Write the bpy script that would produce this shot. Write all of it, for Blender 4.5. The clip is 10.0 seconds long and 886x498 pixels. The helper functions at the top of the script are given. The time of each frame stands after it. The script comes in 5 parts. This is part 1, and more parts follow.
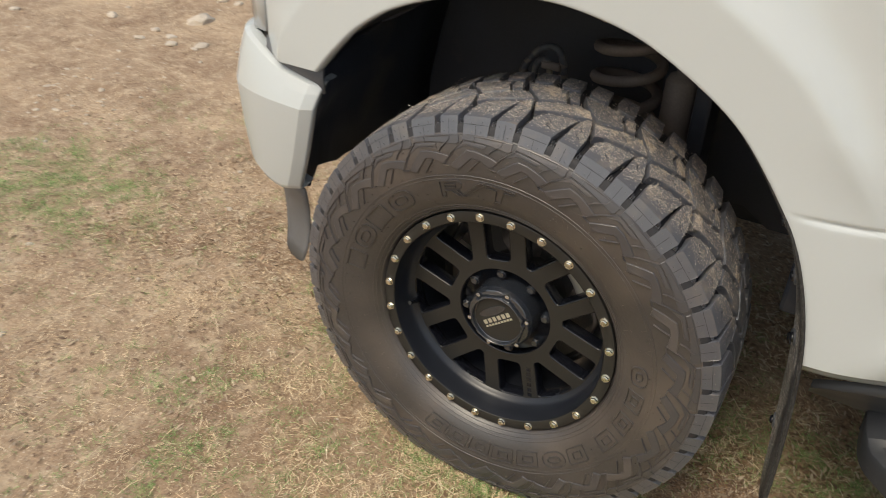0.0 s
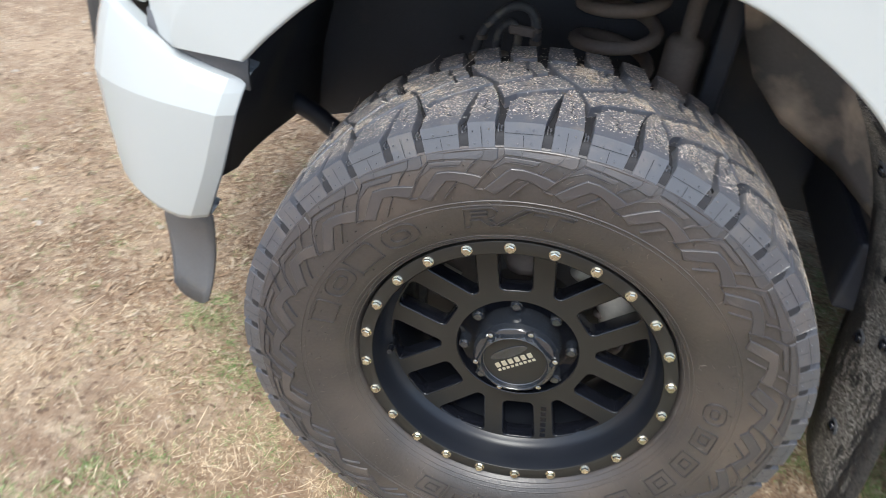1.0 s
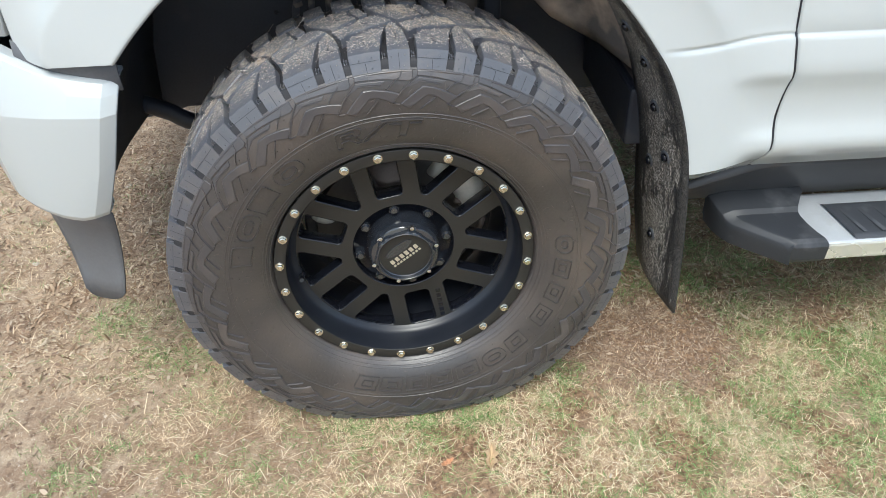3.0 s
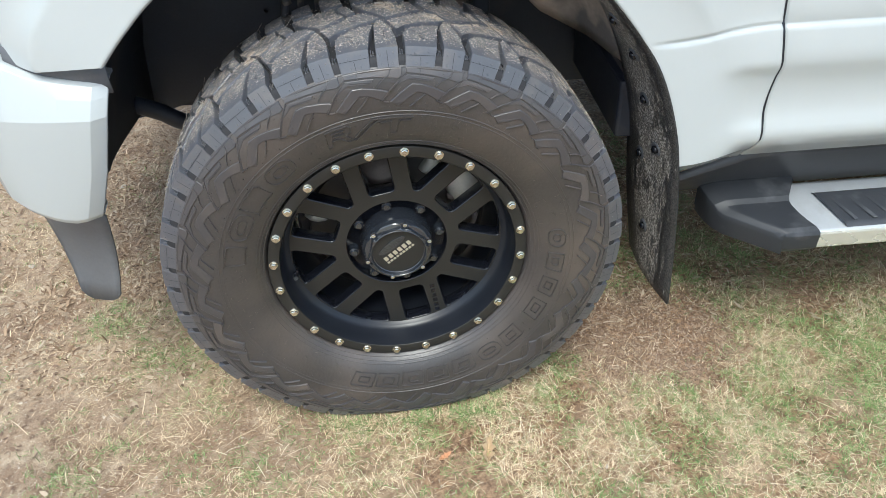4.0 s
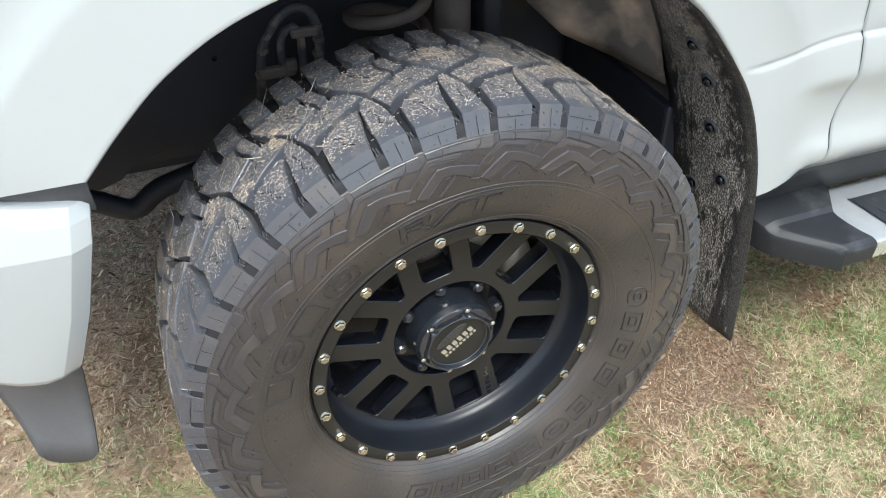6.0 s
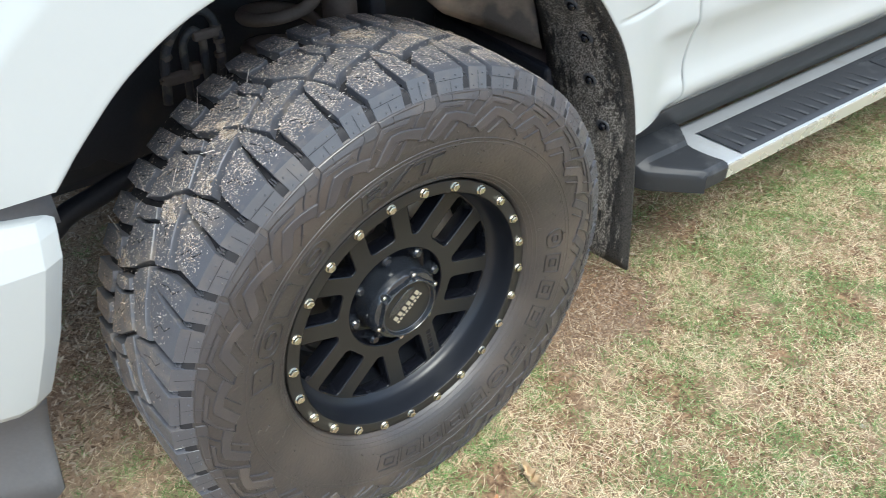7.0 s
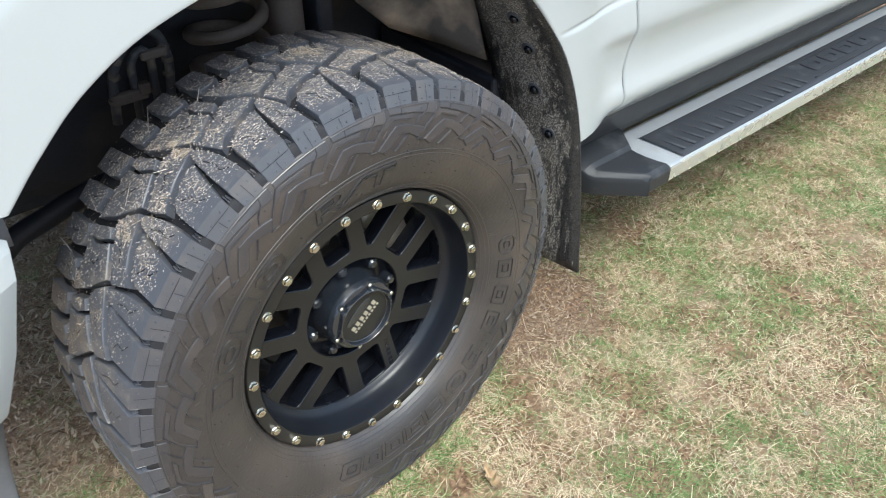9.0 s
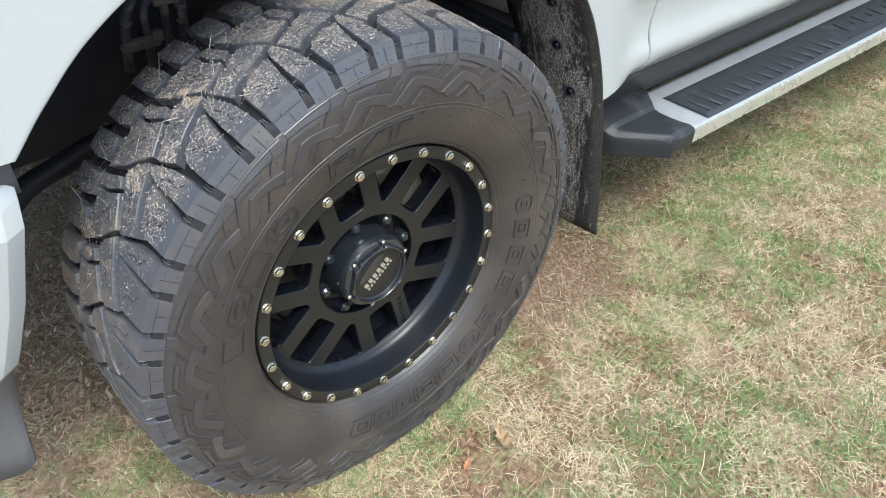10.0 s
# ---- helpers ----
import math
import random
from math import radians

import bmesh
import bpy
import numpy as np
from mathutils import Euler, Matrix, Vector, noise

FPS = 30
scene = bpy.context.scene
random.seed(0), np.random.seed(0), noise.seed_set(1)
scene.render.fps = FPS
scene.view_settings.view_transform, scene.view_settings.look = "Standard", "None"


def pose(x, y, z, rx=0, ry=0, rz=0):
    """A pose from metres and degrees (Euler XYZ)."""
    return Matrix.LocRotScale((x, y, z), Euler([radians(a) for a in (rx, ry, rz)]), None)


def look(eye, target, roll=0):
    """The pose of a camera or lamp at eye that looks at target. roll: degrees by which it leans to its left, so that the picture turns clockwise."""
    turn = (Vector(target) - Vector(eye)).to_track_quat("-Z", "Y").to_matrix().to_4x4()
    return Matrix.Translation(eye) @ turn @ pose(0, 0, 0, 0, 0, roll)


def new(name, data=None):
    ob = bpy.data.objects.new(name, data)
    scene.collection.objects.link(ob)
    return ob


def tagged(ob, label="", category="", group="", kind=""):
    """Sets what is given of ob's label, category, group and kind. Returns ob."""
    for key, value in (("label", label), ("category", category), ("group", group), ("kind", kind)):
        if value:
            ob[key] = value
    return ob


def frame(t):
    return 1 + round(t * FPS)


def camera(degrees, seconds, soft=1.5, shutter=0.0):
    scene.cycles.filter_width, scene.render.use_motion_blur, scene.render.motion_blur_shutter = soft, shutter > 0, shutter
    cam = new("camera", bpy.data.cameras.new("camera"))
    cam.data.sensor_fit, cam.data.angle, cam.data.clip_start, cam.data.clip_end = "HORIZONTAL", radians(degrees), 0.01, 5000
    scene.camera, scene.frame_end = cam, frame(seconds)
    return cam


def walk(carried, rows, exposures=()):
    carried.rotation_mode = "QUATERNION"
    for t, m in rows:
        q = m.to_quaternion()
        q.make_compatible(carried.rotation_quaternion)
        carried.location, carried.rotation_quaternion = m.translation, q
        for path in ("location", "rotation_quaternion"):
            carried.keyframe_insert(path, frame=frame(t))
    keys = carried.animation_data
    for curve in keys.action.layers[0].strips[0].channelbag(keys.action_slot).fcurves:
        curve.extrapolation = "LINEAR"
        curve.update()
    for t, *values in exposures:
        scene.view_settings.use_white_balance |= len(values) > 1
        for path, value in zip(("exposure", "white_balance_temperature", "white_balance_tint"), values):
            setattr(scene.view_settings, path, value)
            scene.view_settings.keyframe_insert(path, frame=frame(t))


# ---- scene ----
cam = camera(60.05, 10.0, soft=0.35, shutter=0.35)
PATH = [
    (0.0, 0.5252, -1.0418, 1.3137, 57.692, -1.754, 32.739),
    (0.2, 0.4544, -0.9941, 1.3041, 56.086, -2.366, 29.594),
    (0.5, 0.3060, -0.8737, 1.2769, 54.217, -3.293, 24.390),
    (0.8, 0.1306, -0.8390, 1.2657, 52.892, -4.625, 20.005),
    (1.0, 0.0218, -0.8502, 1.2398, 53.523, -5.788, 14.483),
    (1.2, -0.0660, -0.8996, 1.2582, 53.826, -6.120, 5.683),
    (1.3, -0.0912, -0.9261, 1.2653, 54.265, -6.473, 1.322),
    (1.5, -0.0908, -0.9467, 1.2654, 54.581, -6.740, -4.944),
    (1.7, -0.0691, -0.9940, 1.2794, 54.951, -6.280, -7.565),
    (2.0, -0.0508, -1.0656, 1.2796, 55.473, -4.658, -6.838),
    (2.2, -0.0254, -1.1042, 1.2978, 54.680, -2.777, -4.898),
    (2.5, -0.0188, -1.1251, 1.2905, 53.729, -0.523, -4.281),
    (4.0, -0.0049, -1.1326, 1.3012, 52.320, 1.511, -5.539),
    (4.5, -0.1055, -1.0619, 1.2939, 52.892, 0.541, -7.329),
    (4.7, -0.1688, -1.0212, 1.2929, 53.218, -0.089, -9.487),
    (5.0, -0.2441, -0.9596, 1.2925, 52.933, -1.361, -13.136),
    (6.3, -0.3688, -0.7544, 1.2657, 50.755, 1.906, -25.151),
    (6.5, -0.4414, -0.7541, 1.2602, 50.873, 1.795, -30.088),
    (6.8, -0.4960, -0.7774, 1.2717, 51.628, 1.103, -34.546),
    (7.0, -0.5120, -0.7805, 1.2706, 52.045, 0.358, -36.318),
    (7.5, -0.5203, -0.8040, 1.2717, 52.983, -0.758, -39.553),
    (8.0, -0.4981, -0.8133, 1.2804, 53.590, -0.601, -41.878),
    (8.5, -0.5075, -0.8127, 1.2772, 53.611, -0.435, -42.185),
    (9.0, -0.5232, -0.7991, 1.2866, 52.719, -0.029, -40.198),
    (9.5, -0.5163, -0.7843, 1.2727, 50.904, -0.449, -38.474),
    (10.0, -0.5115, -0.7875, 1.2684, 49.761, -0.301, -38.436),
]
walk(cam, [(t, pose(x, y, z, rx, ry, rz)) for t, x, y, z, rx, ry, rz in PATH],
     exposures=[(0.0, 0.25, 7600, 6), (0.5, 0.52, 7400, 6), (1.0, 0.77, 6300, 5), (1.5, 0.80, 6650, 4), (2.5, 0.71, 6350, 3), (4.5, 0.69, 6150, 1), (5.2, 0.69, 6100, 1), (6.5, 0.84, 6350, 2), (7.0, 0.77, 6200, 1), (8.5, 0.70, 6150, 1), (10.0, 0.70, 6100, 2)])

# ---- light: an overcast sky ----
sky = bpy.data.worlds.new("sky")
scene.world = sky
sky.use_nodes = True
wn = sky.node_tree.nodes
sky_tex = wn.new("ShaderNodeTexSky")
sky_tex.sky_type, sky_tex.sun_disc = "NISHITA", False
sky_tex.sun_elevation, sky_tex.sun_rotation = radians(59), radians(188)
sky_tex.air_density, sky_tex.dust_density = 1.0, 3.0
sky.node_tree.links.new(sky_tex.outputs[0], wn["Background"].inputs[0])
wn["Background"].inputs[1].default_value = 0.15
sun = new("sun", bpy.data.lights.new("sun", "SUN"))
sun.data.energy, sun.data.angle, sun.data.color = 1.5, radians(25), (1.0, 0.985, 0.95)
sun.matrix_world = look((0, 0, 5), (0.10, 0.72, 3.80))

HUB_Z = 0.408
WHEEL = pose(0, 0, HUB_Z, 0, 0, 3.16) @ Matrix.Rotation(radians(5.25), 4, "Y")


# ---- materials ----
def material(name, colour, rough=0.5, metal=0.0, coat=0.0, vary=0.25, scale=12.0, fine=180.0, bump=0.15, depth=0.002, second=None, stain=0.0, grain_mix=0.35, gloss=0.5, coat_rough=0.06):
    """A surface with variation at two scales, fine relief, and stains of a second colour."""
    m = bpy.data.materials.new(name)
    m.use_nodes = True
    n, l = m.node_tree.nodes, m.node_tree.links
    b = n["Principled BSDF"]
    tc = n.new("ShaderNodeTexCoord")
    big, small = n.new("ShaderNodeTexNoise"), n.new("ShaderNodeTexNoise")
    big.inputs["Scale"].default_value, small.inputs["Scale"].default_value = scale, fine
    big.inputs["Detail"].default_value = 5
    for t in (big, small):
        l.new(tc.outputs["Object"], t.inputs["Vector"])
    mix = n.new("ShaderNodeMix")
    mix.data_type = "RGBA"
    mix.inputs["A"].default_value = (*[c * (1 - vary) for c in colour], 1)
    mix.inputs["B"].default_value = (*[min(1, c * (1 + vary)) for c in colour], 1)
    add = n.new("ShaderNodeMix")
    add.inputs["Factor"].default_value = grain_mix
    l.new(big.outputs["Fac"], add.inputs["A"])
    l.new(small.outputs["Fac"], add.inputs["B"])
    l.new(add.outputs["Result"], mix.inputs["Factor"])
    out = mix.outputs["Result"]
    if second:
        st = n.new("ShaderNodeTexNoise")
        st.inputs["Scale"].default_value, st.inputs["Detail"].default_value = scale * 0.6, 8
        l.new(tc.outputs["Object"], st.inputs["Vector"])
        ramp = n.new("ShaderNodeMapRange")
        ramp.inputs["From Min"].default_value, ramp.inputs["From Max"].default_value = 0.62 - stain * 0.4, 0.8 - stain * 0.4
        l.new(st.outputs["Fac"], ramp.inputs["Value"])
        mx = n.new("ShaderNodeMix")
        mx.data_type = "RGBA"
        l.new(ramp.outputs["Result"], mx.inputs["Factor"])
        l.new(out, mx.inputs["A"])
        mx.inputs["B"].default_value = (*second, 1)
        out = mx.outputs["Result"]
    l.new(out, b.inputs["Base Color"])
    rr = n.new("ShaderNodeMapRange")
    rr.inputs["To Min"].default_value, rr.inputs["To Max"].default_value = max(0.02, rough - 0.08), min(1, rough + 0.08)
    l.new(big.outputs["Fac"], rr.inputs["Value"])
    l.new(rr.outputs["Result"], b.inputs["Roughness"])
    b.inputs["Metallic"].default_value = metal
    b.inputs["Specular IOR Level"].default_value = gloss
    b.inputs["Coat Weight"].default_value = coat
    b.inputs["Coat Roughness"].default_value = coat_rough
    if bump:
        bp = n.new("ShaderNodeBump")
        bp.inputs["Strength"].default_value, bp.inputs["Distance"].default_value = bump, depth
        l.new(small.outputs["Fac"], bp.inputs["Height"])
        l.new(bp.outputs["Normal"], b.inputs["Normal"])
    return m


PAINT = material("white_paint", (0.503, 0.537, 0.547), 0.24, coat=0.5, vary=0.02, scale=3, bump=0.0)
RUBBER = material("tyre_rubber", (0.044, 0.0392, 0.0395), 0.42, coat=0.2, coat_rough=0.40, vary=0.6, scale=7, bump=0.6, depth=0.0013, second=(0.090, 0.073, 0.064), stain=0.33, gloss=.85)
FACE = material("matt_black_face", (0.021, 0.0205, 0.0195), 0.42, vary=0.2, scale=20, bump=0.08, depth=0.0005)
BLACK = material("satin_black_metal", (0.014, 0.0165, 0.023), 0.34, vary=0.2, scale=20, bump=0.05, depth=0.0005)
GLOSS = material("gloss_black_metal", (0.007, 0.008, 0.012), 0.21, vary=0.2, scale=20, bump=0.0)
CAP_BLACK = material("polished_black_cap", (.019, .023, .031), .24, coat=.6, coat_rough=.12, vary=.2, scale=20, bump=0, gloss=1.0)
CHROME = material("bright_bolt_steel", (0.72, 0.70, 0.62), 0.22, 1.0, vary=0.08, scale=60, bump=0.0)
PLASTIC = material("black_plastic", (0.052, 0.054, 0.058), 0.42, vary=0.18, scale=14, bump=0.2, depth=0.0005, second=(0.085, 0.082, 0.078), stain=0.08)
DAM = material("weathered_plastic", (0.130, 0.134, 0.144), 0.45, vary=0.3, scale=9, bump=0.2, depth=0.0005, second=(0.20, 0.20, 0.205), stain=0.14)
LINER = material("black_liner", (0.029, 0.034, 0.048), 0.5, vary=0.35, scale=8, bump=0.2, second=(0.085, 0.078, 0.07), stain=0.1)
INNER = material("dusty_inner_wall", (0.044, 0.050, 0.066), 0.6, vary=0.4, scale=6, bump=0.2, second=(0.12, 0.108, 0.096), stain=0.12)
RUST = material("rusty_steel", (0.185, 0.155, 0.138), 0.7, 0.1, vary=0.45, scale=18, bump=0.3)
STEEL = material("brushed_trim", (0.50, 0.525, 0.55), 0.45, 0.35, vary=0.12, scale=30, bump=0.05, second=(0.46, 0.47, 0.48), stain=0.1)


def ground_material():
    m = bpy.data.materials.new("soil")
    m.use_nodes = True
    n, l = m.node_tree.nodes, m.node_tree.links
    b = n["Principled BSDF"]
    tc = n.new("ShaderNodeTexCoord")

    def tex(scale, detail=6, rough=.6):
        t = n.new("ShaderNodeTexNoise")
        t.inputs["Scale"].default_value, t.inputs["Detail"].default_value, t.inputs["Roughness"].default_value = scale, detail, rough
        l.new(tc.outputs["Object"], t.inputs["Vector"])
        return t.outputs["Fac"]

    def ramp(fac, lo, hi):
        r = n.new("ShaderNodeMapRange")
        r.inputs["From Min"].default_value, r.inputs["From Max"].default_value = lo, hi
        l.new(fac, r.inputs["Value"])
        return r.outputs["Result"]

    def mixed(fac, a, c):
        x = n.new("ShaderNodeMix")
        x.data_type = "RGBA"
        l.new(fac, x.inputs["Factor"])
        for sock, val in (("A", a), ("B", c)):
            if isinstance(val, tuple):
                x.inputs[sock].default_value = (*val, 1)
            else:
                l.new(val, x.inputs[sock])
        return x.outputs["Result"]

    base = mixed(ramp(tex(2.2), .35, .65), (.28, .18, .115), (.53, .39, .265))
    base = mixed(ramp(tex(14, 8), .48, .72), base, (.60, .47, .33))
    base = mixed(ramp(tex(60, 6), .50, .78), base, (.17, .105, .068))
    base = mixed(ramp(tex(230, 3), .58, .70), base, (.66, .56, .42))
    base = mixed(ramp(tex(75, 4), .64, .70), base, (.76, .66, .53))
    sep, turf = n.new("ShaderNodeSeparateXYZ"), n.new("ShaderNodeMath")
    l.new(tc.outputs["Object"], sep.inputs["Vector"])
    turf.operation = "MULTIPLY"
    l.new(ramp(sep.outputs["X"], -.75, .1), turf.inputs[0])
    l.new(ramp(tex(5, 6), .28, .55), turf.inputs[1])
    thatch = mixed(ramp(tex(90, 6), .38, .66), (.15, .083, .047), (.50, .32, .19))
    base = mixed(turf.outputs["Value"], base, thatch)
    l.new(base, b.inputs["Base Color"])
    b.inputs["Roughness"].default_value = .95
    bp = n.new("ShaderNodeBump")
    bp.inputs["Strength"].default_value, bp.inputs["Distance"].default_value = .9, .012
    l.new(tex(45, 10, .7), bp.inputs["Height"])
    l.new(bp.outputs["Normal"], b.inputs["Normal"])
    return m


def blade_material(name, colours, rough=.7):
    """Each blade takes one of the colours."""
    m = bpy.data.materials.new(name)
    m.use_nodes = True
    n, l = m.node_tree.nodes, m.node_tree.links
    b = n["Principled BSDF"]
    geo, cr = n.new("ShaderNodeNewGeometry"), n.new("ShaderNodeValToRGB")
    el = cr.color_ramp.elements
    while len(el) < len(colours):
        el.new(.5)
    for i, c in enumerate(colours):
        el[i].position, el[i].color = i / (len(colours) - 1), (*c, 1)
    l.new(geo.outputs["Random Per Island"], cr.inputs["Fac"])
    l.new(cr.outputs["Color"], b.inputs["Base Color"])
    b.inputs["Roughness"].default_value = rough
    b.inputs["Specular IOR Level"].default_value = .3
    return m


def dusty_material(name, base, film, speck, film_scale, speck_scale, amount, stretch=(1, 1, 1), rough=.5, film_from=.5, own=True, gloss=.5):
    """Dark rubber under a film of dust, with pale specks; each piece has its own pattern."""
    m = bpy.data.materials.new(name)
    m.use_nodes = True
    n, l = m.node_tree.nodes, m.node_tree.links
    b = n["Principled BSDF"]
    tc, info, mp, shift = n.new("ShaderNodeTexCoord"), n.new("ShaderNodeObjectInfo"), n.new("ShaderNodeMapping"), n.new("ShaderNodeVectorMath")
    l.new(tc.outputs["Object"], mp.inputs["Vector"])
    mp.inputs["Scale"].default_value = stretch
    scale = n.new("ShaderNodeMath")
    scale.operation = "MULTIPLY"
    scale.inputs[1].default_value = 9.0 if own else 0.0
    l.new(info.outputs["Random"], scale.inputs[0])
    l.new(mp.outputs["Vector"], shift.inputs[0])
    l.new(scale.outputs["Value"], shift.inputs[1])

    def tex(s, detail, rgh=.6):
        t = n.new("ShaderNodeTexNoise")
        t.inputs["Scale"].default_value, t.inputs["Detail"].default_value, t.inputs["Roughness"].default_value = s, detail, rgh
        l.new(shift.outputs["Vector"], t.inputs["Vector"])
        return t.outputs["Fac"]

    def ramp(fac, lo, hi, top=1.0):
        r = n.new("ShaderNodeMapRange")
        r.inputs["From Min"].default_value, r.inputs["From Max"].default_value, r.inputs["To Max"].default_value = lo, hi, top
        l.new(fac, r.inputs["Value"])
        return r.outputs["Result"]

    def mixed(fac, a, c):
        x = n.new("ShaderNodeMix")
        x.data_type = "RGBA"
        l.new(fac, x.inputs["Factor"])
        if isinstance(a, tuple):
            x.inputs["A"].default_value = (*a, 1)
        else:
            l.new(a, x.inputs["A"])
        x.inputs["B"].default_value = (*c, 1)
        return x.outputs["Result"]

    out = mixed(ramp(tex(film_scale, 5), film_from, film_from + .22, .85), base, film)
    fine = tex(speck_scale, 2)
    spread_by = n.new("ShaderNodeMath")
    spread_by.operation = "ADD"
    l.new(fine, spread_by.inputs[0])
    l.new(ramp(tex(film_scale * 1.7, 3), .3, .7, .16), spread_by.inputs[1])
    out = mixed(ramp(spread_by.outputs["Value"], .78 - amount, .84 - amount), out, speck)
    l.new(out, b.inputs["Base Color"])
    b.inputs["Roughness"].default_value = rough
    b.inputs["Specular IOR Level"].default_value = gloss
    bp = n.new("ShaderNodeBump")
    bp.inputs["Strength"].default_value, bp.inputs["Distance"].default_value = .35, .001
    l.new(fine, bp.inputs["Height"])
    l.new(bp.outputs["Normal"], b.inputs["Normal"])
    return m

def flap_material():
    """Black rubber with upright runs of pale dried mud down its middle."""
    m = bpy.data.materials.new("mud_caked_flap")
    m.use_nodes = True
    n, l = m.node_tree.nodes, m.node_tree.links
    b = n["Principled BSDF"]
    tc, sep = n.new("ShaderNodeTexCoord"), n.new("ShaderNodeSeparateXYZ")
    l.new(tc.outputs["Object"], sep.inputs["Vector"])

    def tex(stretch, s, detail, rgh):
        mp, t = n.new("ShaderNodeMapping"), n.new("ShaderNodeTexNoise")
        mp.inputs["Scale"].default_value = stretch
        l.new(tc.outputs["Object"], mp.inputs["Vector"])
        t.inputs["Scale"].default_value, t.inputs["Detail"].default_value, t.inputs["Roughness"].default_value = s, detail, rgh
        l.new(mp.outputs["Vector"], t.inputs["Vector"])
        return t.outputs["Fac"]

    def ramp(v, lo, hi, a=0.0, c=1.0):
        r = n.new("ShaderNodeMapRange")
        for k, q in (("From Min", lo), ("From Max", hi), ("To Min", a), ("To Max", c)):
            r.inputs[k].default_value = q
        l.new(v, r.inputs["Value"])
        return r.outputs["Result"]

    def both(op, p, q):
        x = n.new("ShaderNodeMath")
        x.operation = op
        l.new(p, x.inputs[0])
        l.new(q, x.inputs[1])
        return x.outputs["Value"]

    runs = both("ADD", tex((1, 1, .22), 95, 4, .65), ramp(tex((1, 1, .5), 14, 3, .5), .3, .7, -.10, .10))
    band = both("MULTIPLY", ramp(sep.outputs["Y"], .032, .075), ramp(sep.outputs["Y"], .215, .15))
    thick_mud = ramp(both("ADD", runs, ramp(band, 0, 1, -.18, .07)), .42, .56)
    grain = ramp(tex((1, 1, .42), 480, 4, .7), .50, .57)
    film, mud = n.new("ShaderNodeMix"), n.new("ShaderNodeMix")
    film.data_type = mud.data_type = "RGBA"
    film.inputs["A"].default_value, film.inputs["B"].default_value = (.022, .022, .024, 1), (.125, .114, .102, 1)
    mud.inputs["B"].default_value = (.54, .51, .465, 1)
    l.new(thick_mud, film.inputs["Factor"])
    l.new(film.outputs["Result"], mud.inputs["A"])
    l.new(both("MULTIPLY", grain, ramp(thick_mud, 0, 1, .06, 1)), mud.inputs["Factor"])
    l.new(mud.outputs["Result"], b.inputs["Base Color"])
    l.new(ramp(thick_mud, 0, 1, .38, .9), b.inputs["Roughness"])
    bp = n.new("ShaderNodeBump")
    bp.inputs["Strength"].default_value, bp.inputs["Distance"].default_value = .6, .002
    l.new(grain, bp.inputs["Height"])
    l.new(bp.outputs["Normal"], b.inputs["Normal"])
    return m


# tread and lug-side bases carry the sky's bluish sheen; the film is dust
TREAD = dusty_material("dusty_sky_sheen_tread", (.106, .113, .135), (.29, .250, .210), (.70, .67, .62), 26, 520, -.25, rough=.40, film_from=.53, gloss=1.0)
LUG_SIDE = dusty_material("sky_sheen_shoulder_rubber", (.084, .087, .102), (.135, .122, .117), (.4, .36, .3), 18, 400, -.25, rough=.28, film_from=.50, gloss=1.0)
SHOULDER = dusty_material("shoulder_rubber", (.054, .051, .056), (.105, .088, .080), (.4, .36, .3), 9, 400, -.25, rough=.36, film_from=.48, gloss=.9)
# tyre rubber darkened: the shade between the lugs is in this colour
GROOVE_SHADE = material("groove_shade_rubber", (.022, .022, .026), .7, vary=.3, scale=30, bump=.2)
FLAP = flap_material()
SOIL = ground_material()
STRAW = blade_material("dry_straw", [(.19, .12, .075), (.46, .315, .197), (.79, .62, .401), (.94, .80, .572), (.71, .535, .343), (.32, .205, .125)])
CHIPS = blade_material("dry_chips", [(.26, .22, .185), (.54, .47, .41), (.95, .89, .82), (.74, .66, .60), (.40, .335, .285)])
CHIPS_TAN = blade_material("dry_grass_chips", [(.17, .13, .10), (.36, .29, .225), (.60, .51, .41), (.78, .69, .58), (.30, .24, .185)])
PALE_STRAW = blade_material("bleached_straw", [(.70, .55, .343), (.90, .76, .520), (.99, .88, .666), (.78, .61, .395)])
GREEN = blade_material("green_blades", [(.06, .125, .035), (.155, .28, .085), (.28, .42, .150), (.46, .52, .250)])
LITTER = blade_material("brown_leaf_litter", [(.15, .095, .06), (.34, .22, .135), (.50, .36, .24), (.64, .53, .39), (.25, .165, .105)])
CLODS = blade_material("soil_crumbs", [(.17, .115, .08), (.25, .165, .115), (.40, .29, .205), (.58, .46, .34), (.20, .135, .095), (.31, .21, .15)], .9)
SCUFF = material("scuffed_rubber", (.150, .132, .118), .7, vary=.4, scale=60, bump=.3)
STEEL_DULL = material("dull_steel", (.13, .125, .12), .5, .7, vary=.3, scale=30)
SCREW = material("bright_screw", (.74, .74, .76), .25, 1.0, vary=.08, scale=60, bump=0)
MARK = material("satin_brass_mark", (.66, .63, .52), .35, .6, vary=.1, scale=60, bump=0)
ALLOY_DULL = material("weathered_casting", (.62, .58, .50), .65, .1, vary=.35, scale=25)
HOSE = material("dusty_hose", (.070, .074, .084), .6, vary=.4, scale=40, second=(.24, .21, .175), stain=.3)
MUDDY = material("mud_streaked_liner", (.13, .118, .112), .65, vary=.4, scale=11, bump=.3, second=(.62, .49, .38), stain=.42)
BEZEL = material("tan_bezel", (.40, .35, .28), .35, .6, vary=.1, scale=20, bump=0)
LENS = material("clear_lamp_lens", (.55, .57, .58), .08, .2, coat=.8, vary=.05, scale=10, bump=0)
